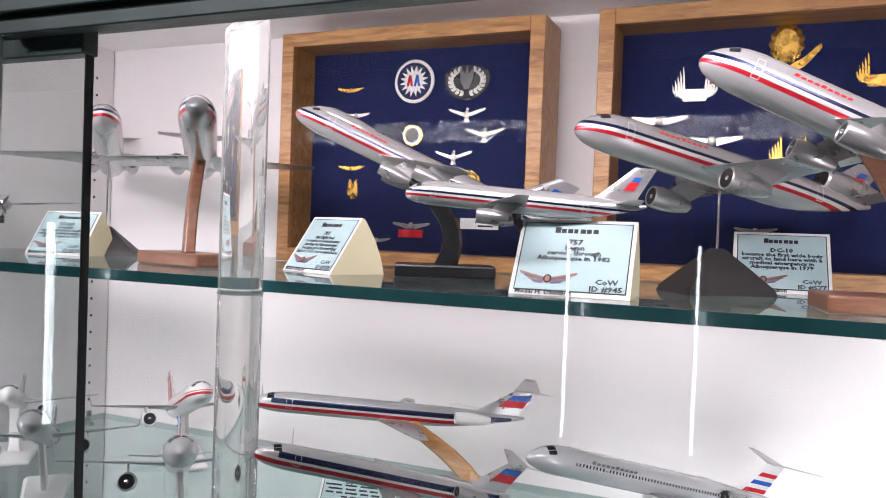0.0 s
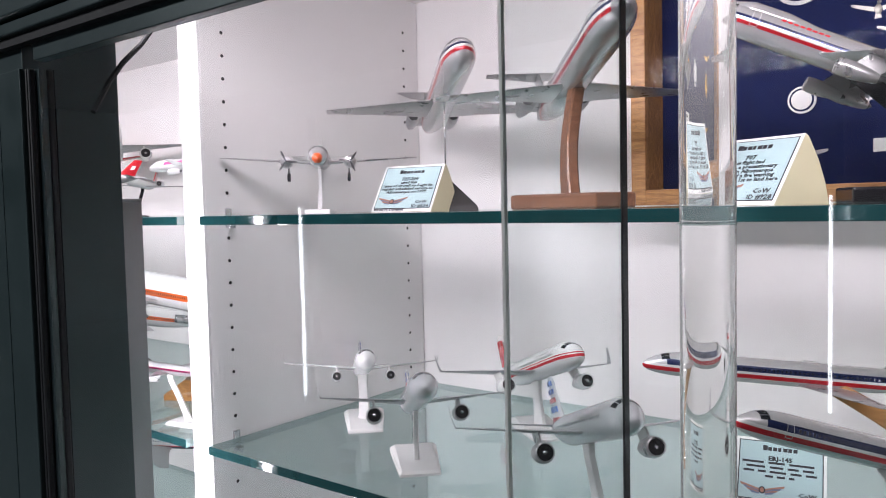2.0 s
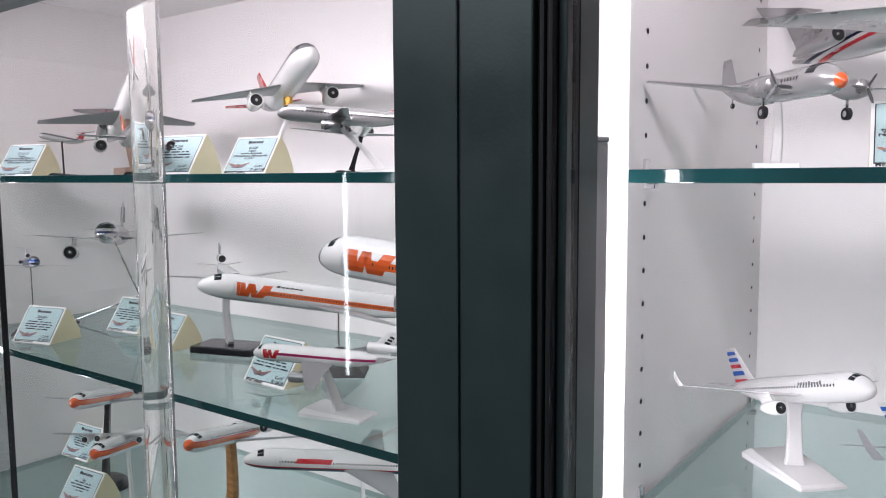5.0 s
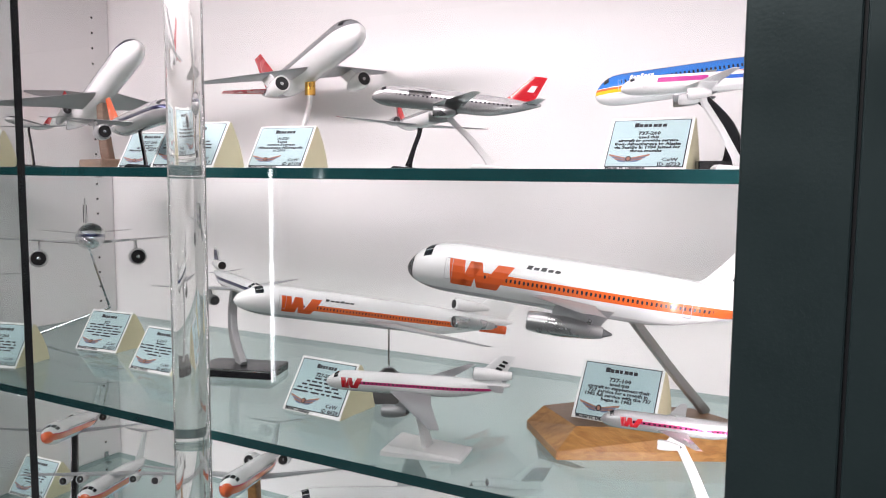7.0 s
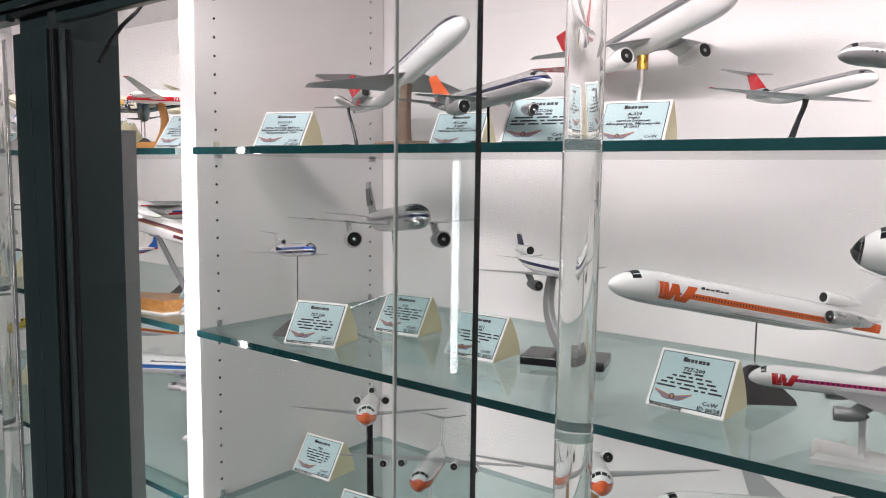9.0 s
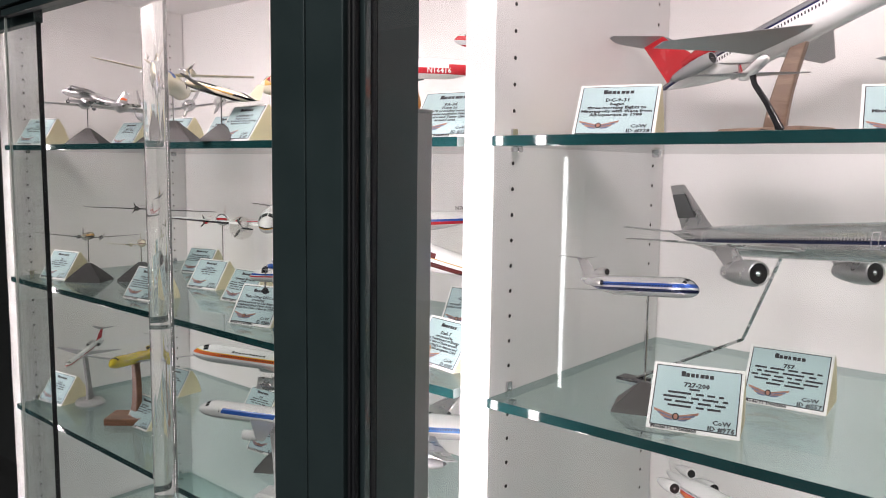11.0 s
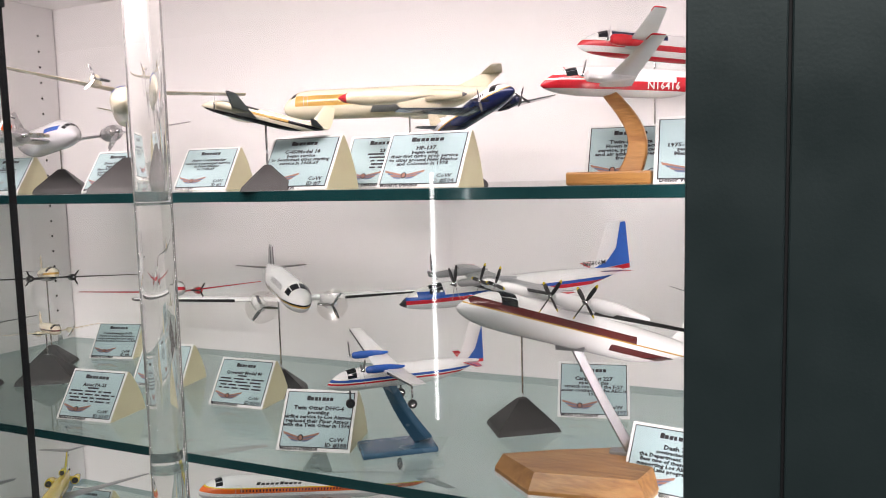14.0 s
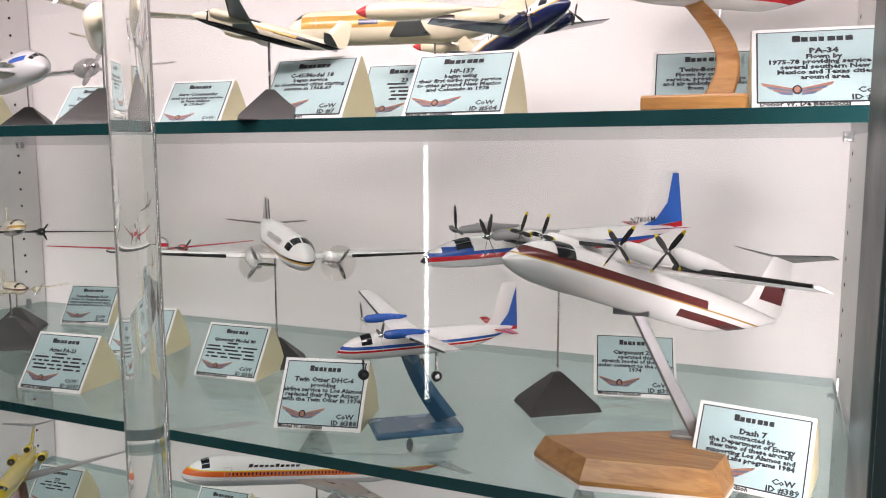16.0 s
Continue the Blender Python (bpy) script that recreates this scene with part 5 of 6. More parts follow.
card(-2.440, 0.322, S3, 4, "727", P4(["~18", "~21", "~16"]), "652")
card(-2.24, 0.20, S3, 6, "DC-10", P4(["~13", "~16", "~4"]), "655")

# ---------- models, first bay, top shelf ----------
AM = dict(top="silver", metal=0.6, bands=((0.0, 0.16, "navy"), (-0.16, 0.0, "white"), (-0.36, -0.18, "red")), win=(0.02, 0.13))
TRI = (RED_PAINT, BLUE_PAINT)
model("silver propeller airliner model with orange nose on white post", "radial_prop", (0.163, 0.072, 1.507), (0.021, 0.219, 1.508), dict(top="silver", metal=0.6, windows=True, win=(0.1, 0.35), winx=(0.3, 0.78)), SILVER, SILVER, SILVER,
      stand=dict(kind="curve", foot=(0.095, 0.14), size=0.014, mat=WHITE_PLASTIC, bow=(0.002, 0), base=(0.02, 0.012)), props=(3, DARK_GREY), nose_mat=ORANGE_PAINT, span=1.34, r=0.070, gear=True, stab_mat=SILVER, roll=-0.6, fin_h=0.157, dih=0.07, sweep=0.12)
model("silver tri-jet airliner model with red and blue stripes on thin rod", "tri", (0.382, 0.103, 1.625), (0.043, 0.450, 1.559), AM, SILVER, SILVER, SILVER, stand=dict(kind="pyramid", foot=(0.228, 0.245), size=0.042, at=0.48), stab_mat=SILVER, span=0.69, r=0.045, roll=0.1, fin_h=0.135, dih=0.09, sweep=0.23)
model("silver twin-jet airliner model on curved brown wooden stand", "rear", (0.634, -0.012, 1.608), (0.328, 0.361, 1.550), AM, SILVER, SILVER, SILVER,
      stand=dict(kind="curve", foot=(0.50, 0.135), size=0.040, mat=MAHOG, bow=(-0.012, 0.01), base=(0.065, 0.032), turn=-15, at=0.56), stab_mat=SILVER, span=0.64, nose_mat=DARK_GREY, roll=0.5, fin_h=0.130, dih=0.07, sweep=0.18)
model("silver four-engined jumbo model climbing on black curved stand", "jumbo", (0.645, 0.152, 1.627), (0.930, 0.289, 1.489), AM, SILVER, SILVER, SILVER,
      stand=dict(kind="curve", foot=(0.815, 0.225), size=0.036, mat=BLACK_GLOSS, bow=(0.035, 0.0), base=(0.06, 0.03), turn=25, at=0.55), stab_mat=SILVER, logo=((0.66, 0.80, 0.45, 0.62, RED_PAINT, 0.0),), fin_mark=((0.38, 0.60, RED_PAINT, 0.34), (0.62, 0.74, BLUE_PAINT, 0.36)), roll=0.0, span=0.86, fin_h=0.156, dih=0.11, sweep=0.29)
model("silver twin-engined airliner model with red stripe behind a card", "twin", (0.845, 0.048, 1.524), (1.071, 0.090, 1.507), AM, WING_GREY, SILVER, SILVER,
      stand=dict(kind="leg", foot=(0.97, 0.12), size=0.03, mat=BLACK_GLOSS), stab_mat=SILVER, fin_mark=((0.38, 0.60, RED_PAINT, 0.34), (0.62, 0.74, BLUE_PAINT, 0.36)), span=0.80, roll=0.2, fin_h=0.153, dih=0.10, sweep=0.20)
model("silver three-engined airliner model on dark base", "wide_tri", (0.996, 0.117, 1.597), (1.278, 0.350, 1.518), AM, SILVER, SILVER, SILVER,
      stand=dict(kind="pyramid", foot=(1.105, 0.255), size=0.045, at=0.55), stab_mat=SILVER, logo=((0.62, 0.78, 0.45, 0.62, RED_PAINT, 0.0),), fin_mark=((0.45, 0.62, RED_PAINT, 0.34), (0.64, 0.76, BLUE_PAINT, 0.36)), roll=6.0, span=0.90, fin_h=0.122, dih=0.10, sweep=0.24)
model("large silver airliner model on brown wooden base", "twin", (1.120, 0.027, 1.637), (1.395, 0.115, 1.512), AM, SILVER, SILVER, SILVER,
      stand=dict(kind="curve", foot=(1.285, 0.10), size=0.036, mat=MAHOG, bow=(0.02, 0.0), base=(0.07, 0.035), turn=10), stab_mat=SILVER, logo=((0.62, 0.78, 0.45, 0.62, RED_PAINT, 0.0),), r=0.062, span=0.8)

# first bay, second shelf
RJ = dict(top="silver", metal=0.35, bands=((0.05, 0.5, "navy", 0.05, 0.93), (-0.15, 0.05, "white"), (-0.5, -0.15, "red")), win=(0.14, 0.36), winx=(0.2, 0.84))
model("silver regional jet model with red and navy stripes on wooden arm", "slim", (0.550, 0.209, 1.252), (0.873, 0.392, 1.221), RJ, SILVER, SILVER, WHITE_PAINT,
      stand=dict(kind="curve", foot=(0.875, 0.24), size=0.04, mat=HONEY, bow=(0.03, 0.02), base=(0.05, 0.03), turn=40, at=0.45), stab_mat=SILVER, shelf_z=S2, fin_mark=((0.35, 0.6, RED_PAINT), (0.6, 0.8, BLUE_PAINT)), group="regional jet models", roll=-0.1, span=0.62, fin_h=0.104, dih=0.06, sweep=0.13)
model("silver regional jet model with red and navy stripes on white leg", "slim", (0.724, -0.019, 1.265), (0.911, 0.210, 1.175), RJ, SILVER, SILVER, SILVER,
      stand=dict(kind="leg", foot=(0.90, 0.12), size=0.04, mat=WHITE_PLASTIC, turn=30), stab_mat=SILVER, shelf_z=S2, fin_mark=((0.35, 0.6, RED_PAINT), (0.6, 0.8, BLUE_PAINT)), group="regional jet models", r=0.042, roll=-1.9, span=0.62, fin_h=0.123, dih=0.06, sweep=0.13)
model("pale silver regional jet model with flag-striped tail", "slim", (0.955, 0.134, 1.257), (1.186, 0.395, 1.160), dict(top="pale", metal=0.3, win=(0.1, 0.3)), SILVER, WHITE_PAINT, SILVER,
      stand=dict(kind="leg", foot=(1.09, 0.24), size=0.045, mat=WHITE_PLASTIC, turn=35), shelf_z=S2, logo=((0.62, 0.80, 0.40, 0.60, DARK_GREY, 0.0),), fin_mark=((0.1, 0.22, RED_PAINT), (0.34, 0.46, BLUE_PAINT), (0.58, 0.70, RED_PAINT)), group="regional jet models", r=0.045, roll=-2.9, span=0.62, fin_h=0.121, dih=0.06, sweep=0.13)
FLAG = ((0.02, 0.14, RED_PAINT), (0.24, 0.36, BLUE_PAINT), (0.44, 0.54, RED_PAINT), (0.62, 0.72, BLUE_PAINT), (0.8, 0.9, BLUE_PAINT))
NEW = dict(top="pale", metal=0.25, win=(0.08, 0.24))


def white_leg(fx, fy, turn):
    return dict(kind="leg", foot=(fx, fy), size=0.050, mat=WHITE_PLASTIC, turn=turn, at=0.5)


model("white twin-jet airliner model with flag-striped tail on white stand", "twin", (0.188, 0.129, 1.233), (0.022, 0.285, 1.164), dict(top="white", win=(0.08, 0.24)), WHITE_PAINT, WHITE_PAINT, WHITE_PAINT, stand=white_leg(0.110, 0.203, -45), winglets=True, shelf_z=S2,
      logo=((0.62, 0.78, 0.25, 0.5, DARK_GREY, 0.0),), fin_mark=FLAG, span=0.98, r=0.062, fin_h=0.183, roll=-1.9, dih=0.13, sweep=0.23)
model("silver twin-jet airliner model with flag-striped tail on white stand", "twin", (0.406, -0.012, 1.252), (0.199, 0.198, 1.148), NEW, WING_GREY, WHITE_PAINT, SILVER, stand=white_leg(0.290, 0.108, -45), shelf_z=S2,
      logo=((0.62, 0.78, 0.25, 0.5, DARK_GREY, 0.0),), fin_mark=FLAG, span=0.75, winglets=True, roll=-1.0, fin_h=0.139, dih=0.12, sweep=0.20)
model("white twin-jet airliner model with red tail panel and red stripes", "twin", (0.467, 0.213, 1.254), (0.215, 0.421, 1.146), dict(top="white", bands=((-0.02, 0.06, "red"), (-0.3, -0.1, "red")), win=(0.15, 0.3)), WING_GREY, WHITE_PAINT, WHITE_PAINT, stand=white_leg(0.351, 0.312, -40), winglets=True, shelf_z=S2,
      logo=((0.66, 0.80, 0.45, 0.62, DARK_GREY, 0.0),), fin_mark=((0.15, 0.85, RED_PAINT),), fin_h=0.184, roll=-1.3, span=0.76, dih=0.12, sweep=0.25)
model("silver twin-jet airliner model with winglets and flag-striped tail", "twin", (0.648, -0.035, 1.260), (0.438, 0.197, 1.150), NEW, WING_GREY, WHITE_PAINT, SILVER, stand=white_leg(0.57, 0.06, -45), winglets=True, shelf_z=S2,
      logo=((0.62, 0.78, 0.25, 0.5, DARK_GREY, 0.0),), fin_mark=FLAG, fin_h=0.181, roll=0.1, span=0.81, dih=0.11, sweep=0.20)

# ---------- second bay, top shelf ----------
NWG = dict(top="white", bands=((0.30, 2, "grey"),), win=(0.32, 0.45))
model("small grey-topped twin-jet model with red tail on black stand", "rear", (-1.165, 0.060, 1.505), (-1.235, 0.183, 1.495), NWG, WING_GREY, RED_PAINT, SILVER, stand=dict(kind="leg", foot=(-1.160, 0.100), size=0.022, mat=BLACK_GLOSS), stab_mat=WING_GREY, span=0.90, roll=1.3, fin_h=0.130, dih=0.06, sweep=0.18)
model("white airliner model with grey top climbing on wooden stand", "tri", (-1.007, 0.180, 1.626), (-1.395, 0.331, 1.497), dict(top="white", bands=((0.45, 2, "grey"), (0.3, 0.45, "navy"))), WING_GREY, RED_PAINT, WING_GREY,
      stand=dict(kind="curve", foot=(-1.225, 0.29), size=0.040, mat=WALNUT, bow=(-0.004, 0.0), base=(0.062, 0.034), turn=-20, at=0.52), stab_mat=WING_GREY, span=0.72, r=0.052, roll=1.0, fin_h=0.170, dih=0.08, sweep=0.24)
model("silver twin-jet model with orange-red tail on black stand", "twin", (-0.763, 0.020, 1.504), (-1.055, 0.157, 1.487), dict(top="silver", metal=0.5, bands=((0.0, 0.3, "navy"), (-0.12, 0.0, "white"))), WING_GREY, ORANGE_PAINT, SILVER,
      stand=dict(kind="leg", foot=(-0.905, 0.10), size=0.024, mat=BLACK_GLOSS, at=0.55), stab_mat=WING_GREY, r=0.05, roll=0.2, span=0.51, fin_h=0.133, dih=0.16, sweep=0.26)
model("white airliner model with grey top and red tail on stand", "twin", (-0.620, 0.223, 1.626), (-0.973, 0.430, 1.554), dict(top="white", bands=((0.25, 2, "grey"), (-2, -0.2, "navy", 0.0, 0.3)), win=(0.34, 0.5)), WING_GREY, RED_PAINT, WHITE_PAINT,
      stand=dict(kind="leg", foot=(-0.765, 0.26), size=0.034, mat=WHITE_PLASTIC, plug=True), stab_mat=RED_PAINT, span=0.78, r=0.058, roll=7.3, fin_h=0.165, dih=0.06, sweep=0.23)
model("silver airliner model with red tail on white leg", "twin", (-0.453, 0.001, 1.506), (-0.306, 0.099, 1.491), dict(top="silver", metal=0.45, win=(0.05, 0.2)), SILVER, RED_PAINT, SILVER,
      stand=dict(kind="leg", foot=(-0.352, 0.078), size=0.022, mat=WHITE_PLASTIC, turn=25, at=0.56), logo=((0.66, 0.79, 0.2, 0.62, BLACK_PAINT, 0.0),), r=0.062, fin_mark=((0.42, 0.66, WHITE_PAINT, 0.34),), roll=1.2, span=0.92, fin_h=0.165, dih=0.10, sweep=0.20)
model("small grey-topped twin-jet model with red-tipped wings on black stand", "rear", (-0.446, 0.159, 1.501), (-0.632, 0.337, 1.494), NWG, WING_GREY, RED_PAINT, WING_GREY, stand=dict(kind="leg", foot=(-0.549, 0.235), size=0.022, mat=BLACK_GLOSS), stab_mat=WING_GREY, tips=RED_PAINT, span=0.84, roll=-3.0, fin_h=0.131, dih=0.06, sweep=0.17)
model("blue and white airliner model with yellow and orange stripes", "twin_fat", (-0.284, 0.216, 1.520), (-0.064, 0.261, 1.546), dict(top="midblue", bands=((-2, 0.15, "white"), (-0.02, 0.12, "orange"), (-0.22, -0.02, "yellow")), win=(0.3, 0.5)), WING_GREY, BLUE_PAINT, WING_GREY,
      r=0.08, stand=dict(kind="curve", foot=(-0.135, 0.25), size=0.028, mat=BLACK_GLOSS, bow=(0.02, 0)), logo=((0.70, 0.82, 0.45, 0.75, WHITE_PAINT, 0.0),), fin_mark=((0.3, 0.7, WHITE_PAINT),), span=0.70, roll=0.0, fin_h=0.210, dih=0.10, sweep=0.19)
PURPLE = surf("purple_lettering", (0.42, 0.03, 0.22), 0.3)
model("white airliner model with magenta and blue lettering on white leg", "twin", (-0.211, 0.062, 1.508), (-0.058, 0.115, 1.516), dict(top="white", windows=False), WHITE_PAINT, RED_PAINT, WHITE_PAINT,
      stand=dict(kind="leg", foot=(-0.110, 0.125), size=0.024, mat=WHITE_PLASTIC, turn=20, at=0.55), logo=((0.52, 0.80, 0.15, 0.65, PURPLE, 0.02), (0.28, 0.48, 0.15, 0.55, BLUE_PAINT, 0.02)), r=0.056, fin_mark=((0.3, 0.6, WHITE_PAINT),))

# second bay, second shelf
model("tiny blue and silver tri-jet model on rod with dark base", "tri", (-1.225, 0.068, 1.266), (-1.407, 0.135, 1.244), dict(top="silver", metal=0.5, bands=((0.0, 0.35, "blue"), (-0.5, -0.2, "navy"))), SILVER, SILVER, SILVER, stand=dict(kind="pyramid", foot=(-1.293, 0.098), size=0.032, turn=20), stab_mat=SILVER, shelf_z=S2, span=0.84, r=0.06, roll=-4.6, fin_h=0.136, dih=0.03, sweep=0.23)
model("polished silver airliner model with dark nose on bent wire stand", "twin", (-1.004, 0.083, 1.330), (-1.377, 0.348, 1.289), dict(top="silver", metal=0.8, bands=((-0.1, 0.1, "navy"), (0.35, 0.75, "black", 0.9, 1.0))), SILVER, SILVER, SILVER,
      stand=dict(kind="wire", foot=(-1.36, 0.20), size=0.02, knee=(0.105, 0.105, 0.055), at=0.52), stab_mat=SILVER, shelf_z=S2, span=0.76, r=0.045, fin_mark=((0.3, 0.8, DARK_GREY),), roll=-0.9, fin_h=0.151, dih=0.08, sweep=0.23)
model("grey and white wide-body model with blue stripe on curved grey stand", "wide_tri", (-0.788, 0.200, 1.247), (-0.998, 0.322, 1.244), dict(top="white", bands=((0.05, 0.4, "navy"), (-2, -0.35, "silver")), windows=False), WING_GREY, WHITE_PAINT, DARK_GREY,
      stand=dict(kind="curve", foot=(-0.845, 0.225), size=0.032, mat=GREY_PLASTIC, bow=(-0.03, 0.015), base=(0.062, 0.036), base_mat=BLACK_GLOSS, turn=18, at=0.5), shelf_z=S2, fin_mark=((0.5, 0.9, NAVY_PAINT),), span=1.01, roll=-1.2, fin_h=0.176, dih=0.04, sweep=0.30)
WST = dict(top="white", bands=((-0.24, 0.14, "orange", 0.0, 0.78), (-2, -0.75, "silver")), win=(-0.10, 0.04))


def slant_bars(n=6):
    """Bars in place of the slanted lettering on a fin."""
    return tuple((BLACK_PAINT, ((0.2 + 0.05 * k, 0.20 + 0.115 * k), (0.52 + 0.05 * k, 0.15 + 0.115 * k), (0.52 + 0.05 * k, 0.22 + 0.115 * k), (0.2 + 0.05 * k, 0.28 + 0.115 * k))) for k in range(n))


def red_mark(x0, x1):
    """The broad red zigzag on the forward fuselage, as four slanted strokes."""
    w, z0, z1 = x1 - x0, -0.50, 0.50
    strokes = ((0.05, 0.29, -0.05), (0.20, 0.37, 0.13), (0.45, 0.60, -0.09), (0.51, 0.76, 0.24))
    return tuple((x1 - b * w, x1 - a * w, z0, z1, ORANGE_PAINT, t * w / (z1 - z0)) for a, b, t in strokes)



model("white tri-jet model with orange-red stripe and bold marking on rod", "tri", (-0.692, 0.048, 1.270), (-0.462, 0.394, 1.190), WST, WING_GREY, WHITE_PAINT, SILVER, stand=dict(kind="pyramid", foot=(-0.567, 0.225), size=0.040, at=0.5), shelf_z=S2, stab_mat=WHITE_PAINT,
      logo=red_mark(0.74, 0.87) + ((0.63, 0.73, 0.45, 0.6, BLACK_PAINT, 0.0), (0.05, 0.16, -0.3, 0.3, ORANGE_PAINT, 0.0)), r=0.048, roll=-0.1, span=0.91, fin_h=0.135, dih=0.06, sweep=0.22)
model("white three-engined model with red stripe on white leg stand", "wide_tri", (-0.517, 0.006, 1.197), (-0.322, 0.068, 1.195), dict(top="white", bands=((-0.05, 0.25, "magenta", 0.0, 0.82), (-2, -0.7, "silver"))), WING_GREY, WHITE_PAINT, WING_GREY,
      stand=dict(kind="leg", foot=(-0.421, 0.066), size=0.046, mat=WHITE_PLASTIC, turn=10, at=0.5), shelf_z=S2, logo=tuple((a, b, c, d, RED_PAINT, g) for a, b, c, d, m_, g in red_mark(0.78, 0.90)), fin_shapes=slant_bars(), span=1.16, roll=-1.1, fin_h=0.155, dih=0.01, sweep=0.35)
hexa = ((-0.140, -0.020), (-0.070, -0.105), (0.105, -0.012), (0.125, 0.050), (0.050, 0.100), (-0.100, 0.040))
model("large white airliner model with broad orange-red stripe on steel strut", "twin_fat", (-0.441, 0.057, 1.329), (-0.066, 0.145, 1.284), WST, WING_GREY, WHITE_PAINT, SILVER,
      stand=dict(kind="strut", foot=(-0.215, 0.220), size=0.013, mat=GREY_METAL, base_mat=HONEY, top_mat=CHESTNUT, base_outline=hexa, joint=(0.060, 0.062), at=0.37, base_h=0.03, inset=(0.86, 0.66)), shelf_z=S2,
      logo=red_mark(0.685, 0.865) + ((0.56, 0.655, 0.52, 0.66, BLACK_PAINT, 0.0),), nose_mat=BLACK_PAINT, fin_shapes=slant_bars(), stab_mat=WHITE_PAINT, r=0.070, span=0.72, roll=-0.0, fin_h=0.210, dih=0.10, sweep=0.19)
model("small silver airliner model with red stripe on white leg stand", "twin", (-0.208, 0.018, 1.200), (-0.068, 0.058, 1.192), dict(top="silver", metal=0.5, bands=((-0.05, 0.3, "magenta", 0.0, 0.8),)), SILVER, WHITE_PAINT, WHITE_PAINT,
      stand=dict(kind="leg", foot=(-0.115, 0.050), size=0.03, mat=WHITE_PLASTIC, turn=8), shelf_z=S2, logo=tuple((a, b, c, d, RED_PAINT, g) for a, b, c, d, m_, g in red_mark(0.74, 0.88)), r=0.06, roll=0.0, span=0.92, fin_h=0.155, dih=0.10, sweep=0.20)

# second bay, third shelf
PSA = dict(top="white", bands=((-0.45, 0.05, "orange"), (0.05, 0.15, "red"), (-2, -0.6, "white")), win=(0.2, 0.35))
model("white and orange tri-jet model on black oval stand", "tri", (-1.103, 0.063, 1.012), (-1.378, 0.367, 0.917), PSA, WING_GREY, WHITE_PAINT, WHITE_PAINT, stand=dict(kind="disc", foot=(-1.20, 0.175), size=0.055, mat=BLACK_GLOSS), shelf_z=S3, nose_mat=ORANGE_PAINT, span=0.69, roll=-1.1, fin_h=0.135, dih=0.05, sweep=0.20)
model("white and orange high-wing four-jet model on stand", "quad_high", (-0.958, 0.018, 0.958), (-1.083, 0.231, 0.916), PSA, WING_GREY, WHITE_PAINT, WHITE_PAINT, stand=dict(kind="leg", foot=(-1.02, 0.125), size=0.03, mat=WHITE_PLASTIC), shelf_z=S3, nose_mat=ORANGE_PAINT, span=1.15, roll=-0.0, fin_h=0.190, dih=-0.03, sweep=0.10)
model("white and orange twin-jet model with orange nose on wooden base", "rear", (-0.670, 0.004, 1.038), (-0.852, 0.312, 0.946), PSA, WING_GREY, WHITE_PAINT, WHITE_PAINT, stand=dict(kind="curve", foot=(-0.785, 0.16), size=0.036, mat=HONEY, bow=(0.01, 0), base=(0.03, 0.03)), shelf_z=S3, nose_mat=ORANGE_PAINT, span=0.95, roll=0.0, fin_h=0.130, dih=0.07, sweep=0.17)
model("pale lilac-white tri-jet model with red lettering", "tri", (-0.647, 0.086, 0.998), (-0.401, 0.386, 0.943), dict(top="white", bands=((-2, -0.5, "navy"), (-0.5, -0.4, "red"))), WING_GREY, WHITE_PAINT, WHITE_PAINT, stand=dict(kind="leg", foot=(-0.52, 0.22), size=0.04, mat=WHITE_PLASTIC), shelf_z=S3,
      logo=((0.66, 0.80, 0.0, 0.45, RED_PAINT, 0.02),), fin_mark=((0.3, 0.7, GREY_PLASTIC),), span=0.80, roll=-1.9, fin_h=0.133, dih=0.06, sweep=0.20)

# ---------- third bay, top shelf ----------
PG = "propeller aircraft models"
model("silver high-wing three-engined propeller model with striped tail", "prop_high", (-2.791, 0.084, 1.562), (-2.686, 0.185, 1.523), dict(top="silver", metal=0.55, windows=True, win=(0.2, 0.5), winx=(0.3, 0.7)), SILVER, SILVER, DARK_GREY, stand=dict(kind="pyramid", foot=(-2.755, 0.135), size=0.040), props=(2, STEEL), gear=True, group=PG, fin_mark=((0.1, 0.5, ORANGE_PAINT),), span=1.15, stab_mat=SILVER, roll=-0.0, fin_h=0.196, dih=0.04, sweep=0.02)
model("pale grey four-engined propeller model on dark pyramid base", "heron", (-2.533, 0.186, 1.529), (-2.773, 0.268, 1.506), dict(top="pale", windows=False, bands=((0.2, 0.5, "blue", 0.72, 0.9),)), SILVER, SILVER, SILVER, stand=dict(kind="pyramid", foot=(-2.575, 0.225), size=0.036), props=(2, STEEL), group=PG, roll=3.8, span=1.87, fin_h=0.217, dih=0.11, sweep=0.04)
model("cream high-wing twin propeller model with blue windscreen", "prop_high", (-2.286, 0.052, 1.556), (-2.430, 0.198, 1.537), dict(top="cream", windows=False, bands=((0.3, 2, "cream"),)), CREAM_PAINT, CREAM_PAINT, CREAM_PAINT, stand=dict(kind="pyramid", foot=(-2.330, 0.135), size=0.046), props=(3, STEEL), group=PG, span=1.55, shield=True, r=0.098, roll=-5.9, shield_mat=BLUE_PAINT, eng_scale=1.25, dih=0.10, doors=False, fin_h=0.200, sweep=0.02)
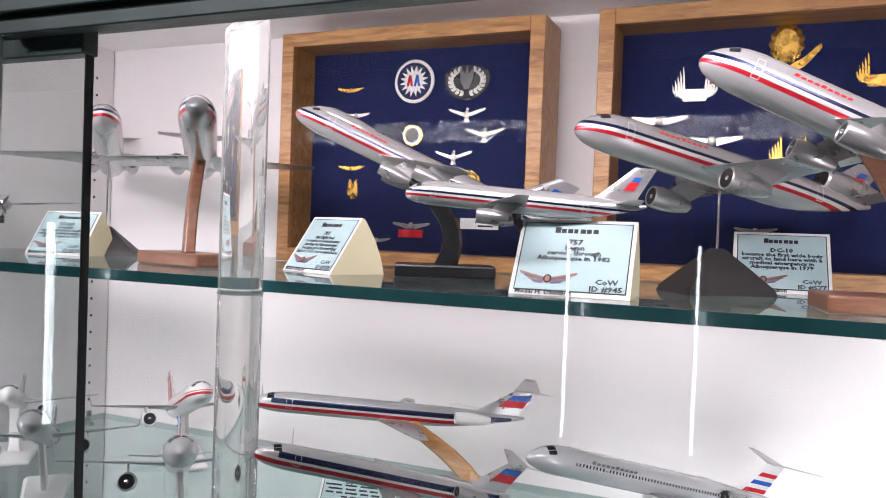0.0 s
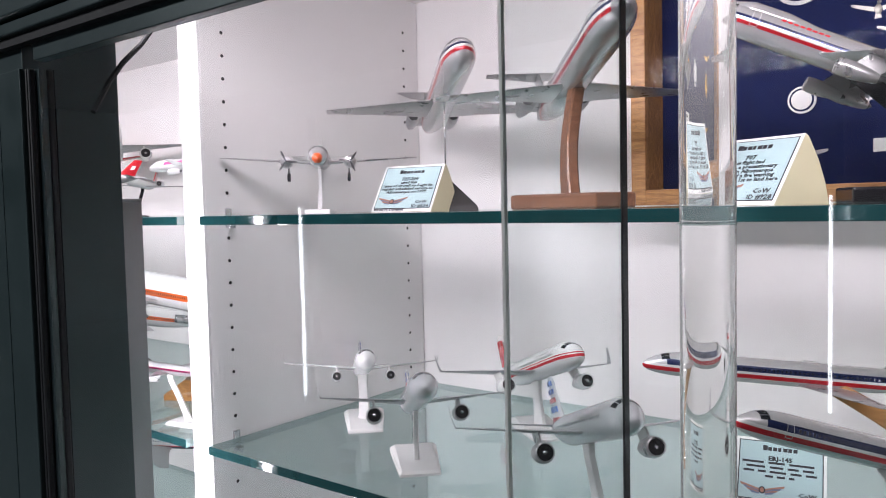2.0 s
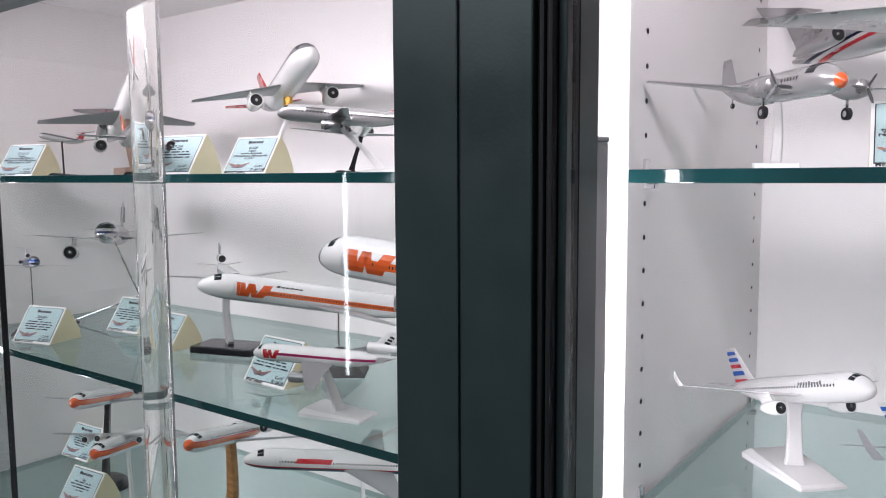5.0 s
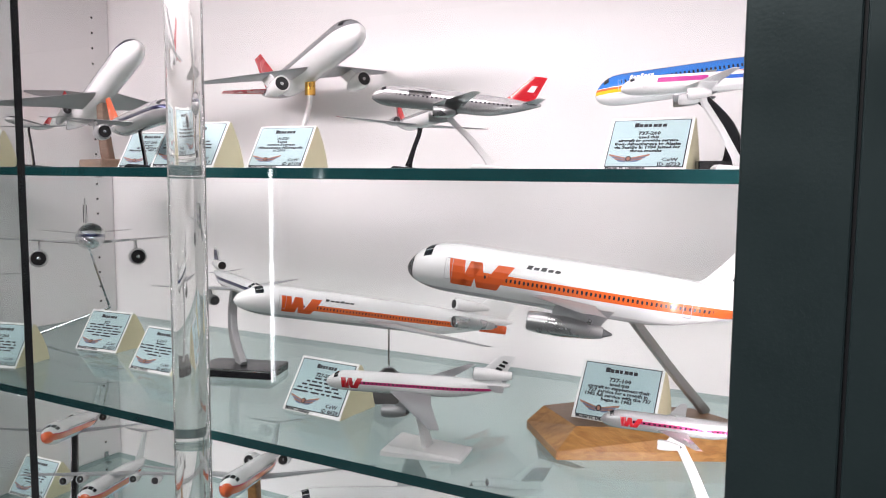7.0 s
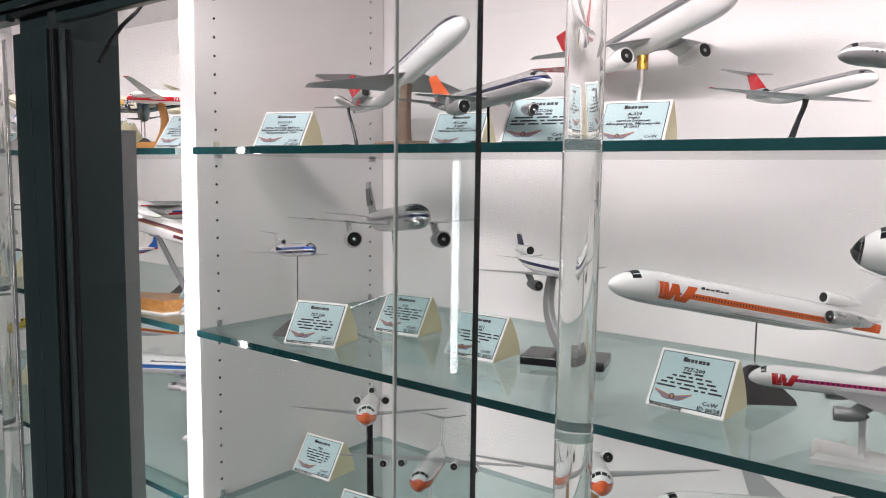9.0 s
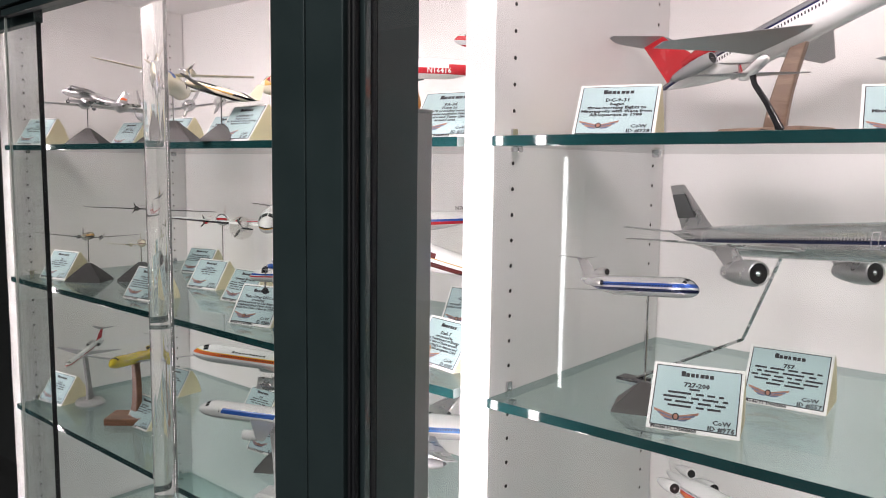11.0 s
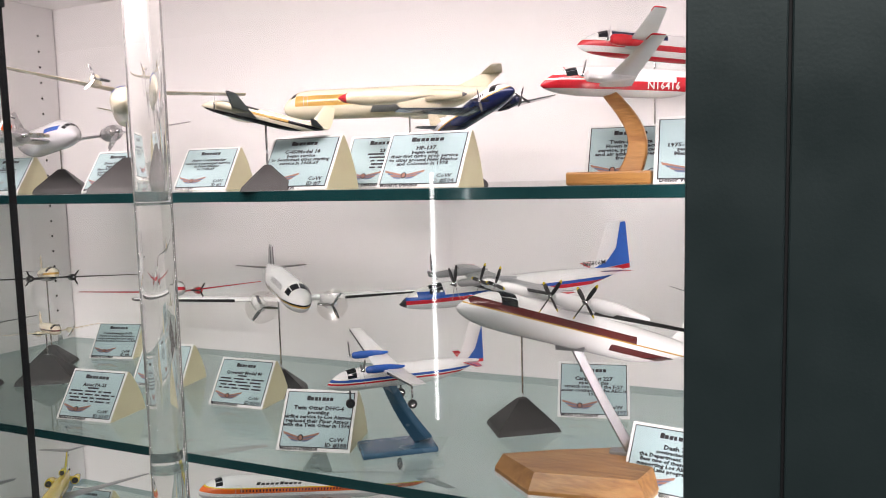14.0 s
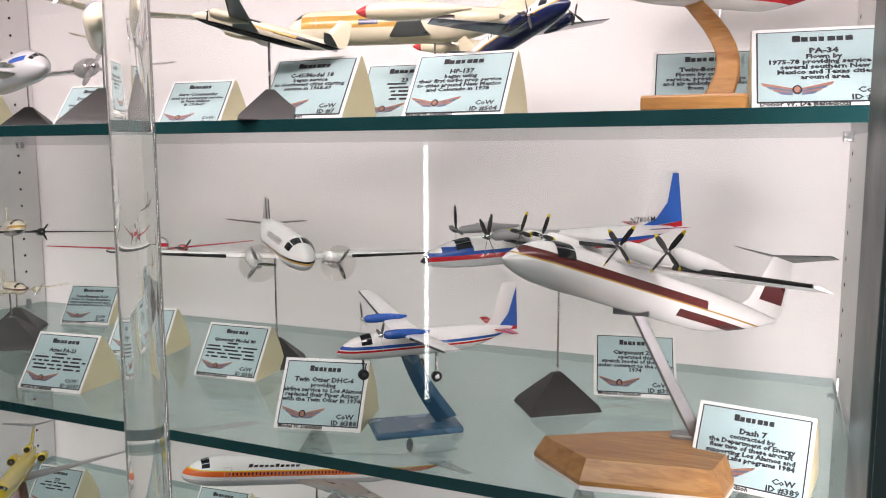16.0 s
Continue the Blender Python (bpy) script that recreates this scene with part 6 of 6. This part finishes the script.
model("cream and black twin propeller model with gold windows", "prop_low", (-2.111, -0.004, 1.532), (-1.981, 0.052, 1.494), dict(top="cream", bands=((-0.1, 0.35, "black", 0.0, 0.45), (-0.02, 0.30, "gold", 0.3, 0.72), (0.62, 2, "black", 0.55, 0.9), (-2, -0.55, "black")), windows=False), DARK_GREY, CREAM_PAINT, CREAM_PAINT, stand=dict(kind="pyramid", foot=(-2.045, 0.030), size=0.028), props=(2, BLACK_PAINT), group=PG, roll=7.3, dih=0.12, r=0.058, boots=BLACK_PAINT, tips=BLACK_PAINT, span=1.17, fin_h=0.170, sweep=0.06)
model("cream and gold business jet model with dark windscreen", "rear", (-2.111, 0.156, 1.539), (-1.838, 0.212, 1.538), dict(top="cream", bands=((-0.15, 0.55, "gold", 0.5, 0.92), (0.1, 0.4, "black", 0.15, 0.5), (0.0, 0.3, "navy", 0.6, 0.68)), windows=False), BLACK_PAINT, CREAM_PAINT, CREAM_PAINT, stand=dict(kind="pyramid", foot=(-1.945, 0.20), size=0.03), group="jet models", r=0.07, tanks=(CREAM_PAINT, RED_PAINT), stab_mat=CREAM_PAINT, span=0.85, tips=CREAM_PAINT, fin_h=0.072, roll=0.0, dih=0.07, sweep=0.17)
model("navy and white twin propeller model with gold stripe", "prop_low", (-1.770, 0.093, 1.537), (-1.900, 0.173, 1.492), dict(top="white", bands=((-2, 0.02, "navy"), (0.02, 0.14, "gold")), win=(0.34, 0.60), winx=(0.35, 0.78)), NAVY_PAINT, CREAM_PAINT, NAVY_PAINT, stand=dict(kind="pyramid", foot=(-1.83, 0.195), size=0.026), props=(4, BLACK_PAINT), group=PG, span=1.44, roll=6.1, r=0.082, dih=0.10, fin_h=0.130, sweep=0.05)
model("white and red twin propeller model with blue cabin windows", "prop_low", (-1.745, 0.277, 1.609), (-1.561, 0.355, 1.585), dict(top="white", bands=((-0.35, 0.05, "red"), (0.42, 0.82, "navy", 0.45, 0.80), (-2, -0.75, "red")), windows=False), WHITE_PAINT, WHITE_PAINT, RED_PAINT, stand=dict(kind="pyramid", foot=(-1.65, 0.31), size=0.032), props=(2, STEEL), group=PG, tips=RED_PAINT, gear=False, r=0.085, dih=0.25, roll=-0.0, span=1.25, fin_h=0.170, sweep=0.03)
model("red and white low-wing twin propeller model on curved wooden stand", "prop_low", (-1.721, 0.031, 1.533), (-1.559, 0.134, 1.526), dict(top="white", bands=((-0.55, 0.02, "red"), (0.12, 0.36, "red", 0.74, 1.0), (0.02, 0.4, "red", 0.0, 0.3)), windows=False), WHITE_PAINT, WHITE_PAINT, WHITE_PAINT,
      stand=dict(kind="curve", foot=(-1.657, 0.050), size=0.030, mat=HONEY, bow=(0.020, 0.0), heel=(0.018, 0.0), base=(0.040, 0.026), turn=6, at=0.64), props=(2, STEEL), group=PG, r=0.075, fin_mark=((0.4, 0.7, RED_PAINT),), tips=RED_PAINT, dih=0.30, roll=-1.5, side_text=("N16416", 0.37, -0.16, 0.0105, WHITE_PAINT), span=1.25, fin_h=0.163, sweep=0.03)

# third bay, second shelf
model("cream and gold twin propeller model with black wings", "prop_low", (-2.650, 0.224, 1.291), (-2.801, 0.315, 1.270), dict(top="cream", bands=((-0.2, 0.1, "gold"), (-2, -0.5, "black")), windows=False), BLACK_PAINT, CREAM_PAINT, BLACK_PAINT, stand=dict(kind="pyramid", foot=(-2.735, 0.275), size=0.035), shelf_z=S2, props=(3, BLACK_PAINT), group=PG, span=1.74, roll=-2.8, fin_h=0.174, dih=-0.00, sweep=0.03)
model("small gold and black twin propeller model on dark base", "prop_low", (-2.669, 0.089, 1.225), (-2.791, 0.121, 1.207), dict(top="gold", metal=0.3, bands=((-2, -0.2, "black"), (0.3, 0.6, "cream")), windows=False), BLACK_PAINT, DARK_GREY, BLACK_PAINT, stand=dict(kind="pyramid", foot=(-2.722, 0.100), size=0.040), shelf_z=S2, props=(2, STEEL), group=PG, span=1.74, roll=-3.5, fin_h=0.170, dih=0.10, sweep=0.04)
model("small cream twin propeller model with brown trim", "prop_low", (-2.565, 0.155, 1.209), (-2.678, 0.210, 1.198), dict(top="cream", bands=((-0.2, 0.05, "brown"),), windows=False), CREAM_PAINT, CREAM_PAINT, CREAM_PAINT, stand=dict(kind="pyramid", foot=(-2.655, 0.222), size=0.042), shelf_z=S2, props=(2, STEEL), group=PG, roll=-0.4, span=1.19, fin_h=0.173, dih=0.07, sweep=0.03)
model("white twin propeller model with red wings", "prop_low", (-2.392, 0.248, 1.270), (-2.538, 0.357, 1.252), dict(top="white", bands=((-0.2, 0.2, "red"),), windows=False), RED_PAINT, RED_PAINT, RED_PAINT, stand=dict(kind="pyramid", foot=(-2.475, 0.27), size=0.035), shelf_z=S2, props=(3, BLACK_PAINT), group=PG, span=1.60, roll=-1.8, fin_h=0.170, dih=0.07, sweep=0.03)
model("white twin propeller model with black wings and clear propeller discs", "prop_low", (-2.078, 0.136, 1.278), (-2.265, 0.310, 1.294), dict(top="white", bands=((-0.35, -0.25, "gold"), (-0.25, -0.15, "black")), windows=True, win=(0.3, 0.62), winx=(0.45, 0.75)), WHITE_PAINT, WHITE_PAINT, WHITE_PAINT, stand=dict(kind="pyramid", foot=(-2.190, 0.275), size=0.036), shelf_z=S2, props=(3, STEEL), disc=True, group=PG, span=1.62, stab_mat=BLACK_PAINT, fin_shapes=((BLACK_PAINT, ((-0.02, 0.05), (0.18, 0.05), (0.2, 0.95), (-0.02, 0.95))),), boots=BLACK_PAINT, r=0.080, tips=BLACK_PAINT, roll=-3.1, fin_h=0.131, dih=0.02, sweep=0.10)
model("white high-wing twin propeller model with blue and red stripes", "prop_high", (-1.978, 0.027, 1.209), (-1.840, 0.156, 1.210), dict(top="white", bands=((-0.02, 0.2, "blue"), (-0.26, -0.1, "red")), windows=False), WHITE_PAINT, WHITE_PAINT, BLUE_PAINT,
      stand=dict(kind="curve", foot=(-1.928, 0.100), size=0.036, mat=BLUE_PLASTIC, bow=(-0.006, 0.002), heel=(0.028, 0.016), base=(0.046, 0.026), turn=38, at=0.62, base_t=0.2), shelf_z=S2, props=(3, DARK_GREY), group=PG, span=1.51, fin_shapes=((BLUE_PAINT, ((0.99, 0.9), (0.99, 0.02), (0.25, 0.02), (0.6, 0.3))), (RED_PAINT, ((0.99, 0.02), (0.99, -0.06), (0.1, -0.06), (0.2, 0.02)))), gear=True, stab_mat=RED_PAINT, boots=BLACK_PAINT, eng_scale=0.8, roll=-0.8, fin_h=0.250, dih=0.11, sweep=0.01)
model("white and blue high-wing twin propeller model with tall blue tail", "prop_high", (-1.935, 0.131, 1.290), (-1.694, 0.319, 1.305), dict(top="white", bands=((-0.1, 0.15, "blue"), (-0.4, -0.1, "red"), (0.1, 0.5, "blue", 0.82, 0.93)), windows=False), WING_GREY, WHITE_PAINT, GREY_PLASTIC, stand=dict(kind="pyramid", foot=(-1.836, 0.262), size=0.038), shelf_z=S2, props=(4, BLACK_PAINT), group=PG, nose_mat=BLACK_PAINT, fin_h=0.208, r=0.054, fin_shapes=((BLUE_DECAL, ((0.99, 0.97), (0.99, 0.10), (-0.25, 0.02), (0.25, 0.18), (0.55, 0.45), (0.72, 0.97))), (RED_PAINT, ((0.99, 0.10), (0.99, 0.0), (-0.3, -0.06), (-0.3, 0.0)))), stab_mat=RED_PAINT, span=1.29, tips=RED_PAINT, eng_scale=0.55, boots=BLACK_PAINT, registration="N7806M", roll=1.9, dih=0.00, sweep=0.11)
hexb = ((-0.085, 0.0), (-0.031, -0.049), (0.085, -0.030), (0.100, 0.045), (0.050, 0.080), (-0.025, 0.040))
model("white high-wing four-propeller model with maroon stripes on wooden base", "prop_quad", (-1.790, -0.026, 1.321), (-1.588, 0.212, 1.221), dict(top="white", bands=((0.05, 0.42, "brown", 0.35, 0.97), (-0.02, 0.05, "gold"), (-0.6, -0.25, "brown", 0.0, 0.45)), windows=False), WHITE_PAINT, WHITE_PAINT, WHITE_PAINT,
      stand=dict(kind="strut", foot=(-1.705, 0.068), size=0.012, mat=ALU, base_mat=HONEY, base_outline=hexb, joint=(0.060, 0.045), at=0.55, base_h=0.025, felt=True, plates=True, inset=(0.88, 0.80)), shelf_z=S2, props=(4, BLACK_PAINT), prop_tip=YELLOW_PAINT, group=PG, span=1.18, fin_mark=((0.25, 0.6, surf("maroon_paint", C["brown"], 0.3)),), stab_mat=BLACK_PAINT, r=0.062, fin_h=0.193, boots=BLACK_PAINT, eng_scale=0.75, roll=0.9, dih=0.02, sweep=0.02)

# third bay, third shelf
model("white twin-jet model with red tail on grey disc stand", "rear", (-2.728, 0.042, 0.912), (-2.836, 0.184, 0.939), dict(top="white", bands=((-0.1, 0.15, "red"),)), WING_GREY, RED_PAINT, SILVER, stand=dict(kind="disc", foot=(-2.79, 0.125), size=0.042, mat=GREY_PLASTIC), shelf_z=S3, group="jet models", span=0.90, roll=0.0, fin_h=0.129, dih=0.07, sweep=0.17)
model("bright yellow tri-jet model on brown wooden stand", "tri", (-2.480, 0.029, 0.965), (-2.693, 0.257, 0.912), dict(top="yellow", windows=True), WING_GREY, YELLOW_PAINT, YELLOW_PAINT, stand=dict(kind="curve", foot=(-2.575, 0.13), size=0.040, mat=MAHOG, bow=(0.01, 0), base=(0.06, 0.035), turn=40), shelf_z=S3, group="jet models", span=0.90, roll=0.4, fin_h=0.119, dih=0.09, sweep=0.20)
model("silver and cream airliner model with orange stripe on rod", "wide_tri", (-2.205, 0.058, 1.036), (-1.984, 0.334, 0.971), dict(top="white", bands=((-0.1, 0.25, "orange"), (0.25, 0.32, "yellow"), (-2, -0.35, "silver"))), SILVER, WHITE_PAINT, SILVER, stand=dict(kind="pyramid", foot=(-2.07, 0.16), size=0.04), shelf_z=S3, group="jet models", logo=((0.62, 0.80, 0.5, 0.68, BLACK_PAINT, 0.0),), r=0.05, span=0.86, stab_mat=SILVER, roll=-0.4, fin_h=0.170, dih=0.08, sweep=0.25)
model("white airliner model with large blue lettering", "twin", (-2.120, 0.016, 0.953), (-1.885, 0.180, 0.928), dict(top="white", bands=((-2, -0.5, "silver"),)), WING_GREY, WHITE_PAINT, WHITE_PAINT, stand=dict(kind="leg", foot=(-2.0, 0.10), size=0.036, mat=WHITE_PLASTIC), shelf_z=S3, group="jet models", logo=((0.50, 0.84, -0.1, 0.5, BLUE_PAINT, 0.02),), r=0.055, roll=0.0, span=0.92, fin_h=0.155, dih=0.10, sweep=0.20)
model("white and silver airliner model with blue stripe and black nose", "jumbo", (-1.904, 0.082, 0.961), (-1.575, 0.340, 0.950), dict(top="white", bands=((-0.15, 0.25, "midblue"), (-2, -0.25, "silver"))), SILVER, SILVER, SILVER, stand=dict(kind="leg", foot=(-1.74, 0.21), size=0.045, mat=WHITE_PLASTIC), shelf_z=S3, group="jet models", logo=((0.52, 0.78, 0.5, 0.66, BLACK_PAINT, 0.0),), nose_mat=BLACK_PAINT, span=0.80, roll=0.0, fin_h=0.160, dih=0.11, sweep=0.29)
